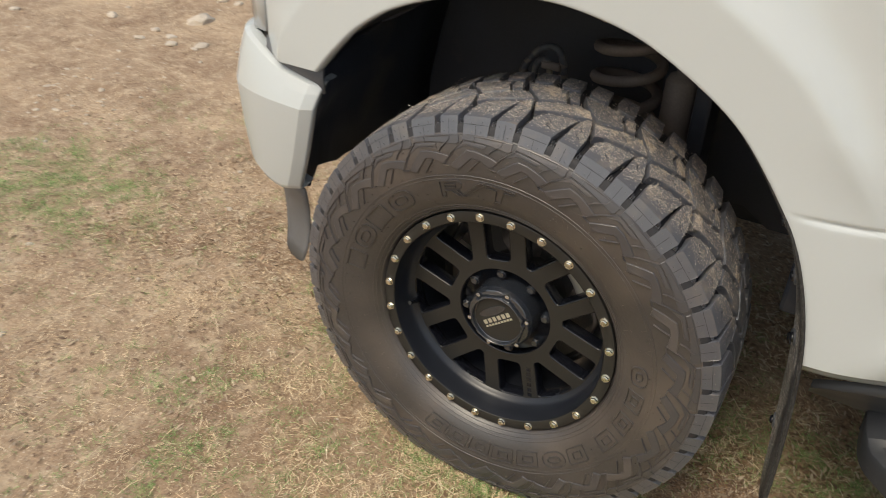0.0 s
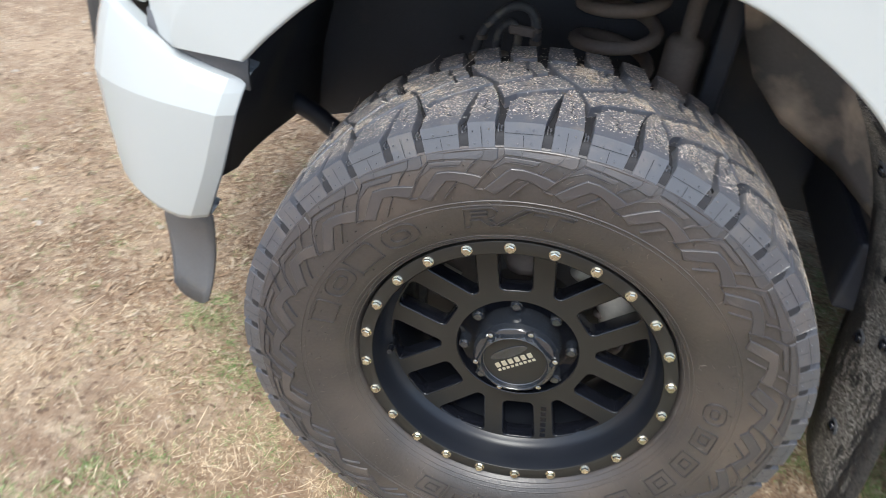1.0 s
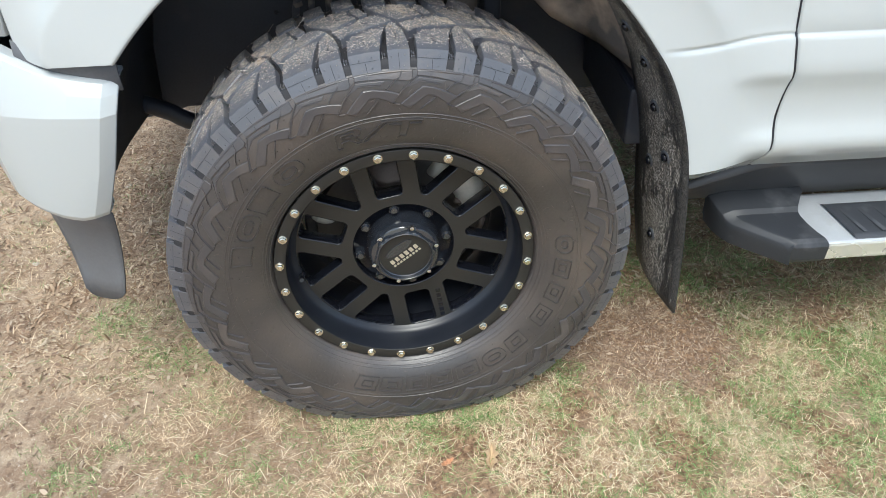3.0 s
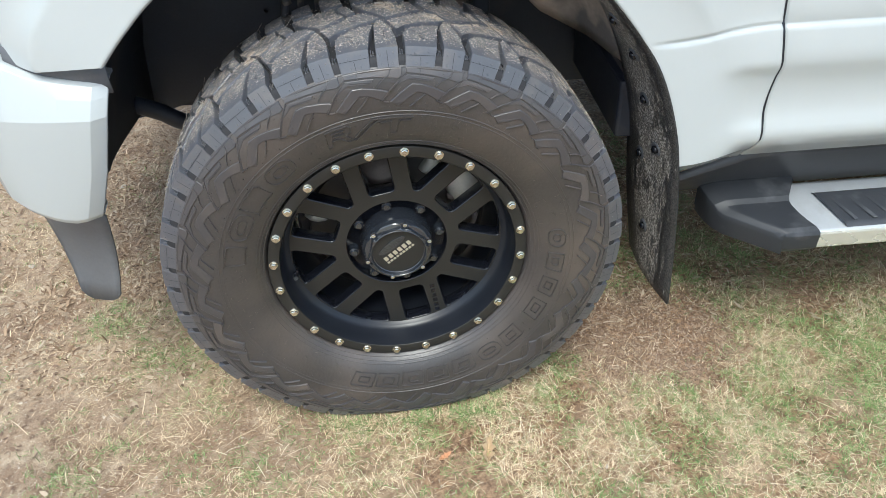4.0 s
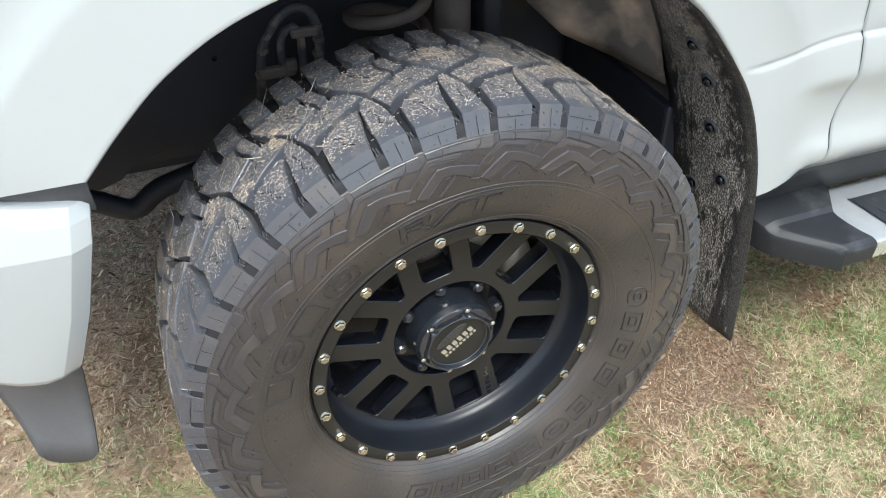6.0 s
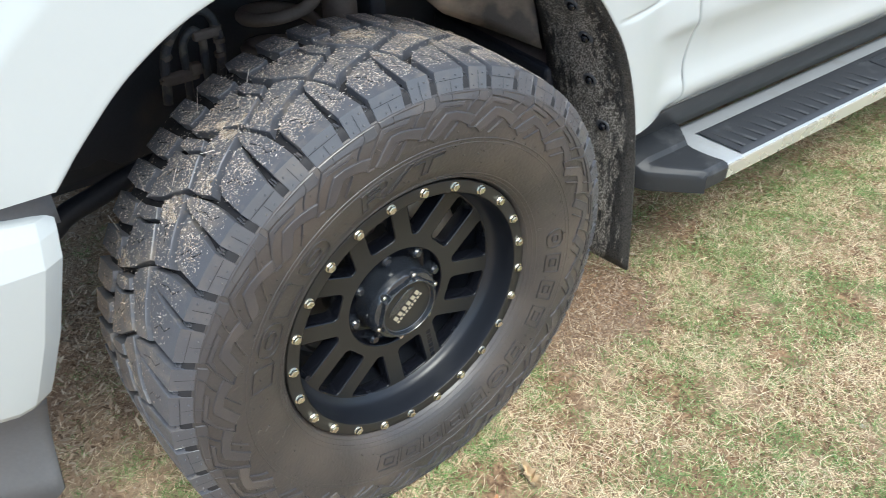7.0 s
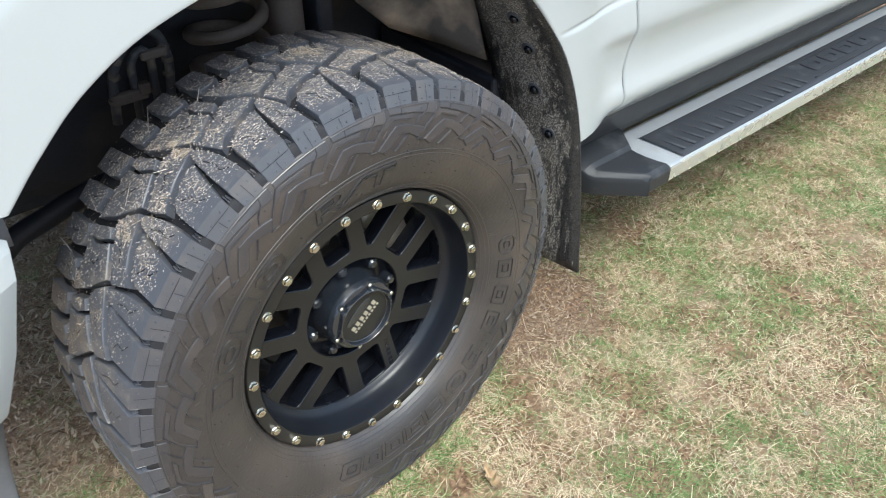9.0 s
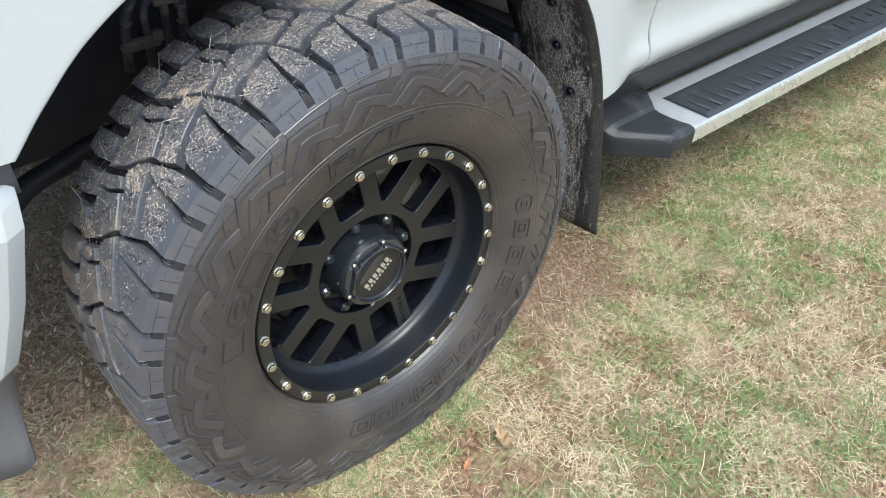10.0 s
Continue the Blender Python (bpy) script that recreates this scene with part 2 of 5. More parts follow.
TRIM = material("polished_trim", (.80, .82, .78), .28, .7, vary=.06, scale=20, bump=.02)
PAD = material("rubber_pad", (.045, .049, .058), .5, vary=.3, scale=25, bump=.3, depth=.0008, second=(.10, .105, .115), stain=.05)
PAD_RIB = material("worn_rubber_rib", (.055, .059, .067), .5, vary=.5, scale=14, bump=.3, depth=.0008, second=(.14, .148, .16), stain=.14)
CAP = material("scuffed_plastic", (.029, .032, .038), .5, vary=.2, scale=18, bump=.3, depth=.0006, second=(.10, .104, .112), stain=.1)
STONE = material("pale_stone", (.54, .47, .39), .85, vary=.25, scale=40, bump=.4)
LEAF_ORANGE = material("orange_leaf", (.66, .36, .20), .7, vary=.2, scale=60, bump=.2)
LEAF_PALE = material("pale_leaf", (.58, .44, .28), .7, vary=.2, scale=60, bump=.2)


# ---- building helpers ----
def part(name, bm, mat, parent, label="", m=None, smooth=False):
    me = bpy.data.meshes.new(name)
    if smooth:
        for f in bm.faces:
            f.smooth = True
    bm.to_mesh(me)
    bm.free()
    return part_of(name, me, mat, parent, label, m)


def part_of(name, me, mat, parent, label="", m=None):
    if mat and not me.materials:
        me.materials.append(mat)
    ob = new(name, me)
    ob.parent = parent
    if m is not None:
        ob.matrix_basis = m
    if label:
        tagged(ob, label)
    return ob


def lathe(profile, steps=128, closed=False):
    """A turned body round the local y axis; profile: (radius, y)."""
    bm = bmesh.new()
    rings = []
    for i in range(steps):
        a = 2 * math.pi * i / steps
        rings.append([bm.verts.new((r * math.sin(a), y, r * math.cos(a))) for r, y in profile])
    k = len(profile)
    for i in range(steps):
        p, q = rings[i], rings[(i + 1) % steps]
        for j in range(k if closed else k - 1):
            bm.faces.new((p[j], p[(j + 1) % k], q[(j + 1) % k], q[j]))
    bmesh.ops.recalc_face_normals(bm, faces=bm.faces)
    return bm


def sheet(points):
    """A surface through a table of points [row][column]."""
    bm = bmesh.new()
    v = [[bm.verts.new(p) for p in row] for row in points]
    for i in range(len(v) - 1):
        for j in range(len(v[0]) - 1):
            bm.faces.new((v[i][j], v[i][j + 1], v[i + 1][j + 1], v[i + 1][j]))
    return bm


def spline(points, n):
    """Points evenly spread along a smooth curve through the given ones."""
    p = [Vector(q) for q in points]
    p = [2 * p[0] - p[1], *p, 2 * p[-1] - p[-2]]
    fine = []
    for i in range(1, len(p) - 2):
        for k in range(24):
            t = k / 24
            a, b, c, d = p[i - 1:i + 3]
            fine.append(0.5 * (2 * b + (c - a) * t + (2 * a - 5 * b + 4 * c - d) * t * t + (3 * b - a - 3 * c + d) * t ** 3))
    fine.append(p[-2])
    run = [0.0]
    for a, b in zip(fine, fine[1:]):
        run.append(run[-1] + (b - a).length)
    out, j = [], 0
    for i in range(n):
        s = run[-1] * i / (n - 1)
        while j < len(run) - 2 and run[j + 1] < s:
            j += 1
        out.append(fine[j].lerp(fine[j + 1], (s - run[j]) / max(1e-9, run[j + 1] - run[j])))
    return out


def box(x0, x1, y0, y1, z0, z1, bevel=0.0):
    bm = bmesh.new()
    bmesh.ops.create_cube(bm, size=1.0, matrix=Matrix.LocRotScale(((x0 + x1) / 2, (y0 + y1) / 2, (z0 + z1) / 2), None, (x1 - x0, y1 - y0, z1 - z0)))
    if bevel:
        bmesh.ops.bevel(bm, geom=bm.edges[:], offset=bevel, segments=2, affect="EDGES", profile=0.5)
    return bm


def tube(points, radius, sides=10, n=40, closed_ends=True):
    """A round rod along a smooth curve."""
    pts = spline(points, n)
    bm = bmesh.new()
    rings, up = [], Vector((0, 0, 1))
    for i, p in enumerate(pts):
        d = (pts[min(i + 1, n - 1)] - pts[max(i - 1, 0)]).normalized()
        if abs(d.dot(up)) > 0.95:
            up = Vector((1, 0, 0))
        u = d.cross(up).normalized()
        w = u.cross(d).normalized()
        up = w
        rings.append([bm.verts.new(p + radius * (math.cos(a) * u + math.sin(a) * w)) for a in [2 * math.pi * k / sides for k in range(sides)]])
    for a, b in zip(rings, rings[1:]):
        for k in range(sides):
            bm.faces.new((a[k], a[(k + 1) % sides], b[(k + 1) % sides], b[k]))
    if closed_ends:
        bm.faces.new(rings[0][::-1])
        bm.faces.new(rings[-1])
    return bm


def smooth(a, b, x):
    t = min(1.0, max(0.0, (x - a) / (b - a)))
    return t * t * (3 - 2 * t)


def lerp_table(table, x):
    """Straight-line reading of a table of (x, value)."""
    if x <= table[0][0]:
        return table[0][1]
    for (a, va), (c, vc) in zip(table, table[1:]):
        if x <= c:
            return va + (vc - va) * (x - a) / (c - a)
    return table[-1][1]


def thick(bm, depth):
    """Gives a sheet a thickness."""
    bmesh.ops.recalc_face_normals(bm, faces=bm.faces)
    bmesh.ops.solidify(bm, geom=bm.faces[:], thickness=depth)
    return bm


def bevelled(bm, width, segments=2, angle=30):
    edges = [e for e in bm.edges if len(e.link_faces) == 2 and e.calc_face_angle(0) > radians(angle)]
    bmesh.ops.bevel(bm, geom=edges, offset=width, segments=segments, affect="EDGES", profile=0.5)
    return bm


def plate(outline, holes, depth, bevel=0.0):
    """A flat plate in the local x-z plane with real openings, its face at y = 0."""
    cu = bpy.data.curves.new("outline", "CURVE")
    cu.dimensions, cu.fill_mode = "2D", "BOTH"
    cu.extrude, cu.bevel_depth, cu.bevel_resolution = depth / 2 - bevel, bevel, 1
    for loop in (outline, *holes):
        s = cu.splines.new("POLY")
        s.points.add(len(loop) - 1)
        for p, (x, z) in zip(s.points, loop):
            p.co = (x, z, 0, 1)
        s.use_cyclic_u = True
    ob = bpy.data.objects.new("outline", cu)
    scene.collection.objects.link(ob)
    me = bpy.data.meshes.new_from_object(ob.evaluated_get(bpy.context.evaluated_depsgraph_get()))
    bpy.data.objects.remove(ob)
    bpy.data.curves.remove(cu)
    me.transform(Matrix.Translation((0, depth / 2, 0)) @ Matrix.Rotation(radians(90), 4, "X"))
    return me


def rounded(corners, radius, steps=5):
    """A closed outline with rounded corners."""
    out, n = [], len(corners)
    for i in range(n):
        p, a, c = Vector(corners[i]), Vector(corners[i - 1]), Vector(corners[(i + 1) % n])
        u, w = (a - p).normalized(), (c - p).normalized()
        half = u.angle(w) / 2
        cut = min(radius / math.tan(half), (a - p).length * 0.45, (c - p).length * 0.45)
        s, e = p + u * cut, p + w * cut
        for k in range(steps + 1):
            t = k / steps
            q = s.lerp(p, t).lerp(p.lerp(e, t), t)
            out.append((q.x, q.y))
    return out


def turned(x, z, degrees):
    """A point of the wheel's face turned clockwise."""
    a = radians(degrees)
    return (x * math.cos(a) + z * math.sin(a), -x * math.sin(a) + z * math.cos(a))


# ---- ground ----
def spread(lo, hi, step, far):
    near = [lo + step * i for i in range(round((hi - lo) / step) + 1)]
    out, d = [], step
    while near[-1] + sum(out) < far:
        d *= 1.6
        out.append(d)
    right, left = [hi], [lo]
    for d in out:
        right.append(right[-1] + d)
        left.append(left[-1] - d)
    return left[:0:-1] + near + right[1:]


def ground_z(x, y):
    n = noise.noise(Vector((x * 1.3, y * 1.3, 3.1))) * 0.012 + noise.noise(Vector((x * 6, y * 6, 7.7))) * 0.007 + noise.noise(Vector((x * 22, y * 22, 1.7))) * 0.004
    near = smooth(0.25, 0.7, math.hypot(x, y - 0.1))
    return n * (0.35 + 0.65 * near) - 0.002


xs, ys = spread(-3.4, 3.0, 0.03, 90), spread(-1.0, 2.4, 0.03, 90)
ground = part("ground", sheet([[(x, y, ground_z(x, y) if abs(x) < 6 and abs(y) < 6 else 0.0) for x in xs] for y in ys]), SOIL, None, smooth=True)
tagged(ground, "bare tan soil with trampled dead grass", "ground", kind="structure")

# ---- pickup truck ----
truck = tagged(new("pickup_truck"), "white pickup truck with black off-road wheel on dry grass", "pickup truck")

# the tyre: a turned carcass, flattened where it stands on the ground
SIDE = [(.243, .008), (.249, -.004), (.262, -.016), (.285, -.027), (.315, -.0335), (.345, -.036), (.372, -.034), (.392, -.0285), (.405, -.021), (.4125, -.010), (.416, .008)]
tyre_profile = SIDE + [(.4145, .05), (.4145, .1125), (.4145, .175)] + [(r, .225 - y) for r, y in SIDE[::-1]]


SPIN = Matrix.Rotation(radians(5.25), 4, "Y")
SPIN_BACK = SPIN.inverted()


def settle(x, y, z):
    """Local place on the wheel, pressed flat by the ground."""
    p = SPIN @ Vector((x, y, z))
    low = -HUB_Z + 0.001
    if p.z < low + 0.03:
        t = low + 0.03 - p.z
        p.z = low + 0.03 - 0.03 * (1 - math.exp(-t / 0.03))
        p.y = 0.1125 + (p.y - 0.1125) * (1 + 0.02 * min(1.0, t / 0.03))
    return tuple(SPIN_BACK @ p)


def pressed(bm):
    for v in bm.verts:
        v.co = settle(*v.co)
    return bm


carcass = pressed(lathe(tyre_profile, 180))
# carcass faces between the lugs take the painted groove shade
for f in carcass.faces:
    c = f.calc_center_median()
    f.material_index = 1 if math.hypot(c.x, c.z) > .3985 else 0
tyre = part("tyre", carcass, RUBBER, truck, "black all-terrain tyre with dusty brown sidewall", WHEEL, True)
tyre.data.materials.append(GROOVE_SHADE)


def polar(theta, r, y):
    a = radians(theta)
    return Vector((r * math.sin(a), y, r * math.cos(a)))


def crown(s):
    """The tread's outer surface, across the tyre: s runs over the tread and, below -0.016, down the shoulder."""
    if s >= -0.016:
        return (0.4305 - 0.0055 * ((s - 0.1125) / 0.1285) ** 2, s)
    d = -0.016 - s
    return (0.425 - d * 0.94, -0.016 - d * 0.36)


def sunk(s):
    r, y = crown(s)
    return (r - 0.0168, y) if s >= -0.016 else (r - 0.006, y + 0.010)


def sidewall(r):
    return lerp_table([(q, y) for q, y in SIDE], r)


PITCH = 14.4
MAJOR = -30.4
shoulder_a = [(.8, -.0465), (.8, -.016), (.95, .02), (1.3, .045), (2.9, .083), (4.1, .081), (4.9, .066), (5.2, .034), (5.5, -.016), (5.5, -.0465)]
shoulder_b = [(7.2, -.0465), (7.0, -.016), (6.2, .034), (5.3, .066), (9.0, .060), (12.2, .046), (13.5, .034), (13.65, .0), (13.7, -.016), (13.7, -.0465)]
centre_a = [(3.2, .092), (4.7, .0855), (9.5, .072), (12.8, .060), (14.7, .046), (16.4, .080), (15.6, .0845), (7.5, .121), (5.1, .112)]
centre_b = [(8.4, .130), (10.2, .1205), (12.0, .146), (12.2, .167), (10.2, .167)]
centre_c = [(10.9, .118), (16.5, .0935), (18.5, .112), (21.0, .134), (23.2, .167), (13.0, .167), (12.8, .146)]
inner_a = [(11.0, .184), (12.4, .178), (15.4, .181), (16.3, .200), (16.5, .241), (12.0, .241)]
inner_b = [(18.1, .184), (19.6, .178), (22.6, .181), (23.4, .200), (23.6, .241), (19.2, .241)]
SIPES = {"a": [([(2.0, .012), (3.4, .022), (3.0, .036), (3.9, .055)], .0008), ([(3.2, -.021), (3.1, -.0450)], .00035)],
         "b": [([(8.6, .006), (10.2, .016), (9.8, .028), (11.4, .038)], .0008), ([(10.4, -.031), (10.3, -.0450)], .00035), ([(7.3, -.0285), (13.6, -.0285)], .0003)],
         "c": [([(8.6, .088), (10.0, .094), (10.6, .086), (12.2, .080)], .0008)], "d": [([(14.5, .126), (16.0, .134), (15.6, .142), (17.6, .150)], .0008)],
         "e": [([(13.2, .196), (14.2, .212), (14.0, .222)], .0008)], "f": [([(20.6, .196), (21.4, .212), (21.2, .222)], .0008)]}


def tread_mesh(poly, sipe=()):
    """One lug: sloping sides, a rounded rim, its top following the tyre's curve; laid out at the first pitch."""
    bm = bmesh.new()
    cx, cs = sum(p[0] for p in poly) / len(poly), sum(p[1] for p in poly) / len(poly)

    def moved(p, mm):
        k = 0.43 * radians(1)
        dx, ds = (p[0] - cx) * k, p[1] - cs
        d = max(1e-6, math.hypot(dx, ds))
        f = 1 - mm / d
        return (cx + (p[0] - cx) * f, cs + (p[1] - cs) * f if p[1] > -0.04 else p[1])

    foot = [bm.verts.new(polar(-v, *sunk(s))) for v, s in [moved(p, -0.0014) for p in poly]]
    rim_ring = [bm.verts.new(polar(-v, crown(s)[0] - 0.0012, crown(s)[1] + (0.0006 if s < -0.016 else 0))) for v, s in poly]
    top = [bm.verts.new(polar(-v, *crown(s))) for v, s in [moved(p, 0.0013) for p in poly]]
    n = len(poly)
    for lo, hi in ((foot, rim_ring), (rim_ring, top)):
        for i in range(n):
            bm.faces.new((lo[i], lo[(i + 1) % n], hi[(i + 1) % n], hi[i]))
    if poly[0][1] < -0.04:
        bm.faces.new((top[0], top[1], top[-2], top[-1]))
        bm.faces.new(top[1:-1])
    else:
        bm.faces.new(top)
    crest = [f for f in bm.faces if all(v in set(top) for v in f.verts)]
    tri = bmesh.ops.triangulate(bm, faces=crest)["faces"]
    bmesh.ops.subdivide_edges(bm, edges=list({e for f in tri for e in f.edges}), cuts=1, use_grid_fill=True)
    for v in bm.verts:
        r = math.hypot(v.co.x, v.co.z)
        if v.co.y > -0.0162 and r > .4195:
            k = crown(v.co.y)[0]
            if r > k - .001:
                v.co.x, v.co.z = v.co.x * k / r, v.co.z * k / r
    bmesh.ops.recalc_face_normals(bm, faces=bm.faces)
    # shoulder faces of the lug take the rubber with sky sheen painted in
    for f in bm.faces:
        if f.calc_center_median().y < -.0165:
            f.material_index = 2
    # sipes are not cut: flat black strips stand for the shade in them
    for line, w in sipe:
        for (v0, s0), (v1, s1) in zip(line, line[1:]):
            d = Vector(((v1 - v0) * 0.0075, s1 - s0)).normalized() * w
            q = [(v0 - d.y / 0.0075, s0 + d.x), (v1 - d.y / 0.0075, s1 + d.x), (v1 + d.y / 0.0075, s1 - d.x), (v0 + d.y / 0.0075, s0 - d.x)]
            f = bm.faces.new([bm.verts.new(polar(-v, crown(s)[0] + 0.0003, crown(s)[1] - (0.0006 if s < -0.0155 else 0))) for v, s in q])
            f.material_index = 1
    if poly[0][1] < -0.04:
        groove = poly[-1][0] + .8
        for v0, half, drop in ((groove - .22, .13, .0085), (groove + .26, .10, .0065)):
            rings = []
            for s in (-.004, -.016, -.024, -.034, -.0455):
                r, y = crown(s)
                r, y = (r - drop - max(0, s + .016) * .14, y) if s >= -.016 else (r - drop * .35, y + drop * .55)
                q, z = sunk(s)
                rings.append([bm.verts.new(polar(-a, b, c)) for a, b, c in ((v0 - half * 1.5, q - .001, z), (v0 - half, r, y), (v0 + half, r, y), (v0 + half * 1.5, q - .001, z))])
            for p, q in zip(rings, rings[1:]):
                for k in range(3):
                    bm.faces.new((p[k], p[k + 1], q[k + 1], q[k]))
        for v, s in ((cx - 1.3, -.024), (cx + 1.5, -.026), (cx - 1.1, -.040), (cx + 1.2, -.041)):
            r, y = crown(s)
            bmesh.ops.create_cone(bm, cap_ends=True, segments=5, radius1=.0010, radius2=.0006, depth=.0026, matrix=Matrix.Translation(polar(-v, r, y - .0008)) @ Matrix.Rotation(radians(90), 4, "X"))
    me = bpy.data.meshes.new("tread_block")
    bm.to_mesh(me)
    bm.free()
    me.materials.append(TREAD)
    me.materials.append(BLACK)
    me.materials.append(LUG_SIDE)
    return me


def low_side(theta, span):
    """Whether a stretch of the tread meets the ground."""
    return any(math.cos(radians(theta + 5.25 - v)) < -0.935 for v in (0, span, 24))


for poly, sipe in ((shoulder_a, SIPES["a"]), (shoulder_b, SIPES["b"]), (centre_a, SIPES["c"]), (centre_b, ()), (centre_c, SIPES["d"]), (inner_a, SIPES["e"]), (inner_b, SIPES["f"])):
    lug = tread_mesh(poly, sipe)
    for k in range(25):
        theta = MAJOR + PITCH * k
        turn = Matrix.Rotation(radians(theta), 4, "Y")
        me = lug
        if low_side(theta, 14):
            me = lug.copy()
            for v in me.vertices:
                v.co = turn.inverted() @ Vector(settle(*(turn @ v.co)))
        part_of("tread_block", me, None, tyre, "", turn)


# a smooth band under the shoulder lugs, where their grooves run out; shade painted dark
part("shoulder_band", pressed(lathe([(.3870, -.0292), (.3945, -.0262), (.4025, -.0232), (.4085, -.0208), (.4125, -.0165), (.4140, -.0090), (.4120, .004)], 180)), GROOVE_SHADE, tyre, "", None, True)


# the sidewall's moulded relief, drawn once for a pitch and repeated round the tyre
def offset_loop(loop, d):
    """A closed outline of (degrees, radius), drawn in by d metres."""
    pts = [Vector((radians(a) * r, r)) for a, r in loop]
    area = sum(p.x * q.y - q.x * p.y for p, q in zip(pts, pts[1:] + pts[:1]))
    out = []
    for i, p in enumerate(pts):
        u, w = (p - pts[i - 1]).normalized(), (pts[(i + 1) % len(pts)] - p).normalized()
        n = Vector((-u.y - w.y, u.x + w.x)) * (1 if area > 0 else -1)
        q = p + n.normalized() * d / max(.4, math.sqrt(max(.16, (1 + u.dot(w)) / 2))) if n.length > 1e-6 else p
        out.append((math.degrees(q.x / q.y), q.y))
    return out


def finer(loop, closed=True, most=1.6):
    """Extra points along the long sides of an outline."""
    out = []
    for (a, r), (b, q) in zip(loop, loop[1:] + loop[:1] if closed else loop[1:]):
        n = max(1, math.ceil(abs(b - a) / most))
        out += [(a + (b - a) * k / n, r + (q - r) * k / n) for k in range(n)]
    return out if closed else out + [loop[-1]]


def raised(bm, loop, height, slope=.0011):
    """A plate standing proud of the sidewall with sloping sides."""
    loop = finer(loop)
    rings = [[bm.verts.new(polar(a, r, sidewall(r) - lift)) for a, r in ring] for ring, lift in ((loop, -.0008), (offset_loop(loop, slope * .6), height * .75), (offset_loop(loop, slope * 1.5), height))]
    n = len(loop)
    for lo, hi in zip(rings, rings[1:]):
        for i in range(n):
            bm.faces.new((lo[i], lo[(i + 1) % n], hi[(i + 1) % n], hi[i]))
    bm.faces.new(rings[-1])


def rib(bm, line, width, height, closed=False):
    """A thin moulded line on the sidewall. line: (degrees, radius)."""
    line = finer(line, closed, 2.0)
    n, rings = len(line), []
    for i, (a, r) in enumerate(line):
        b, c = (line[i - 1], line[(i + 1) % n]) if closed else (line[max(i - 1, 0)], line[min(i + 1, n - 1)])
        d = Vector((radians(c[0] - b[0]) * r, c[1] - b[1])).normalized() * width / 2
        ring = []
        for k, lift in ((-1, -.0006), (-.45, height), (.45, height), (1, -.0006)):
            rr = r + d.x * k
            ring.append(bm.verts.new(polar(a - math.degrees(d.y * k / r), rr, sidewall(rr) - lift)))
        rings.append(ring)
    for i in range(n if closed else n - 1):
        p, q = rings[i], rings[(i + 1) % n]
        for k in range(3):
            bm.faces.new((p[k], p[k + 1], q[k + 1], q[k]))
    if not closed:
        bm.faces.new(rings[0])
        bm.faces.new(rings[-1][::-1])


def moulded(name, bm, mat, thetas):
    """The same relief at several places round the tyre, pressed where it meets the ground."""
    bmesh.ops.recalc_face_normals(bm, faces=bm.faces)
    me = bpy.data.meshes.new(name)
    bm.to_mesh(me)
    bm.free()
    me.materials.append(mat)
    for theta in thetas:
        turn = Matrix.Rotation(radians(theta), 4, "Y")
        own = me
        if low_side(theta, 0) or low_side(theta, -14):
            own = me.copy()
            for v in own.vertices:
                v.co = turn.inverted() @ Vector(settle(*(turn @ v.co)))
        part_of(name, own, None, tyre, "", turn)


ROUND = [MAJOR + .7 + PITCH * k for k in range(25)]
tab = bmesh.new()
raised(tab, [(0, .3968), (0, .3882), (5.5, .3855), (12.6, .3800), (13.45, .3838), (13.5, .3968)], .0022)
moulded("shoulder_tab", tab, SHOULDER, ROUND)
chevron = bmesh.new()
raised(chevron, [(-4.2, .3445), (1.4, .3735), (3.9, .3728), (8.0, .3665), (10.4, .3610), (8.3, .3470), (4.9, .3572), (2.8, .3589), (-1.9, .3347)], .0024)
moulded("chevron_plate", chevron, SHOULDER, ROUND)
finger = bmesh.new()
raised(finger, [(.2, .3868), (7.0, .3835), (6.2, .3768), (1.2, .3800), (-2.2, .3700), (-5.6, .3466), (-6.6, .3466), (-3.2, .3690)], .0014)
moulded("buttress_ridge", finger, SHOULDER, ROUND)
lines = bmesh.new()
rib(lines, [(.1, .3874), (-3.4, .3672), (-6.3, .3462), (-4.4, .3438)], .0022, .0030)
rib(lines, [(10.9, .3960), (10.5, .3880), (8.2, .3766), (7.3, .3695)], .0018, .0034)
rib(lines, [(4.9, .3560), (1.2, .3344)], .0022, .0034)
rib(lines, [(3.4, .3945), (3.2, .3860)], .0014, .0030)
rib(lines, [(.3, .3806), (5.6, .3772)], .0013, .0022)
moulded("moulded_line", lines, SHOULDER, ROUND)
# thin rings moulded round the sidewall
for r, h in ((.2500, .0009), (.2565, .0009), (.2620, .0006), (.3190, .0006), (.3255, .0011), (.3965, .0009)):
    w = .0013 if h < .002 else .0018
    part("moulded_ring", pressed(lathe([(r - w, sidewall(r) + .0005), (r - w * .4, sidewall(r) - h), (r + w * .4, sidewall(r) - h), (r + w, sidewall(r) + .0005)], 180)), RUBBER, tyre, "", None, True)


# raised outlines of the sidewall's marks; the maker's words are plain closed shapes
def oval(wide, r0, r1):
    return [(wide * math.cos(a) * (abs(math.cos(a)) + 1e-9) ** -.25, (r0 + r1) / 2 + (r1 - r0) / 2 * math.sin(a) * (abs(math.sin(a)) + 1e-9) ** -.25) for a in [2 * math.pi * (i + .5) / 22 for i in range(22)]]


def block(wide, r0, r1, lean=0.0):
    h = (r1 - r0) * .12
    return [(-wide, r0), (wide, r0), (wide + lean, r1 - h), (wide - .5 + lean, r1), (-wide + lean, r1)]


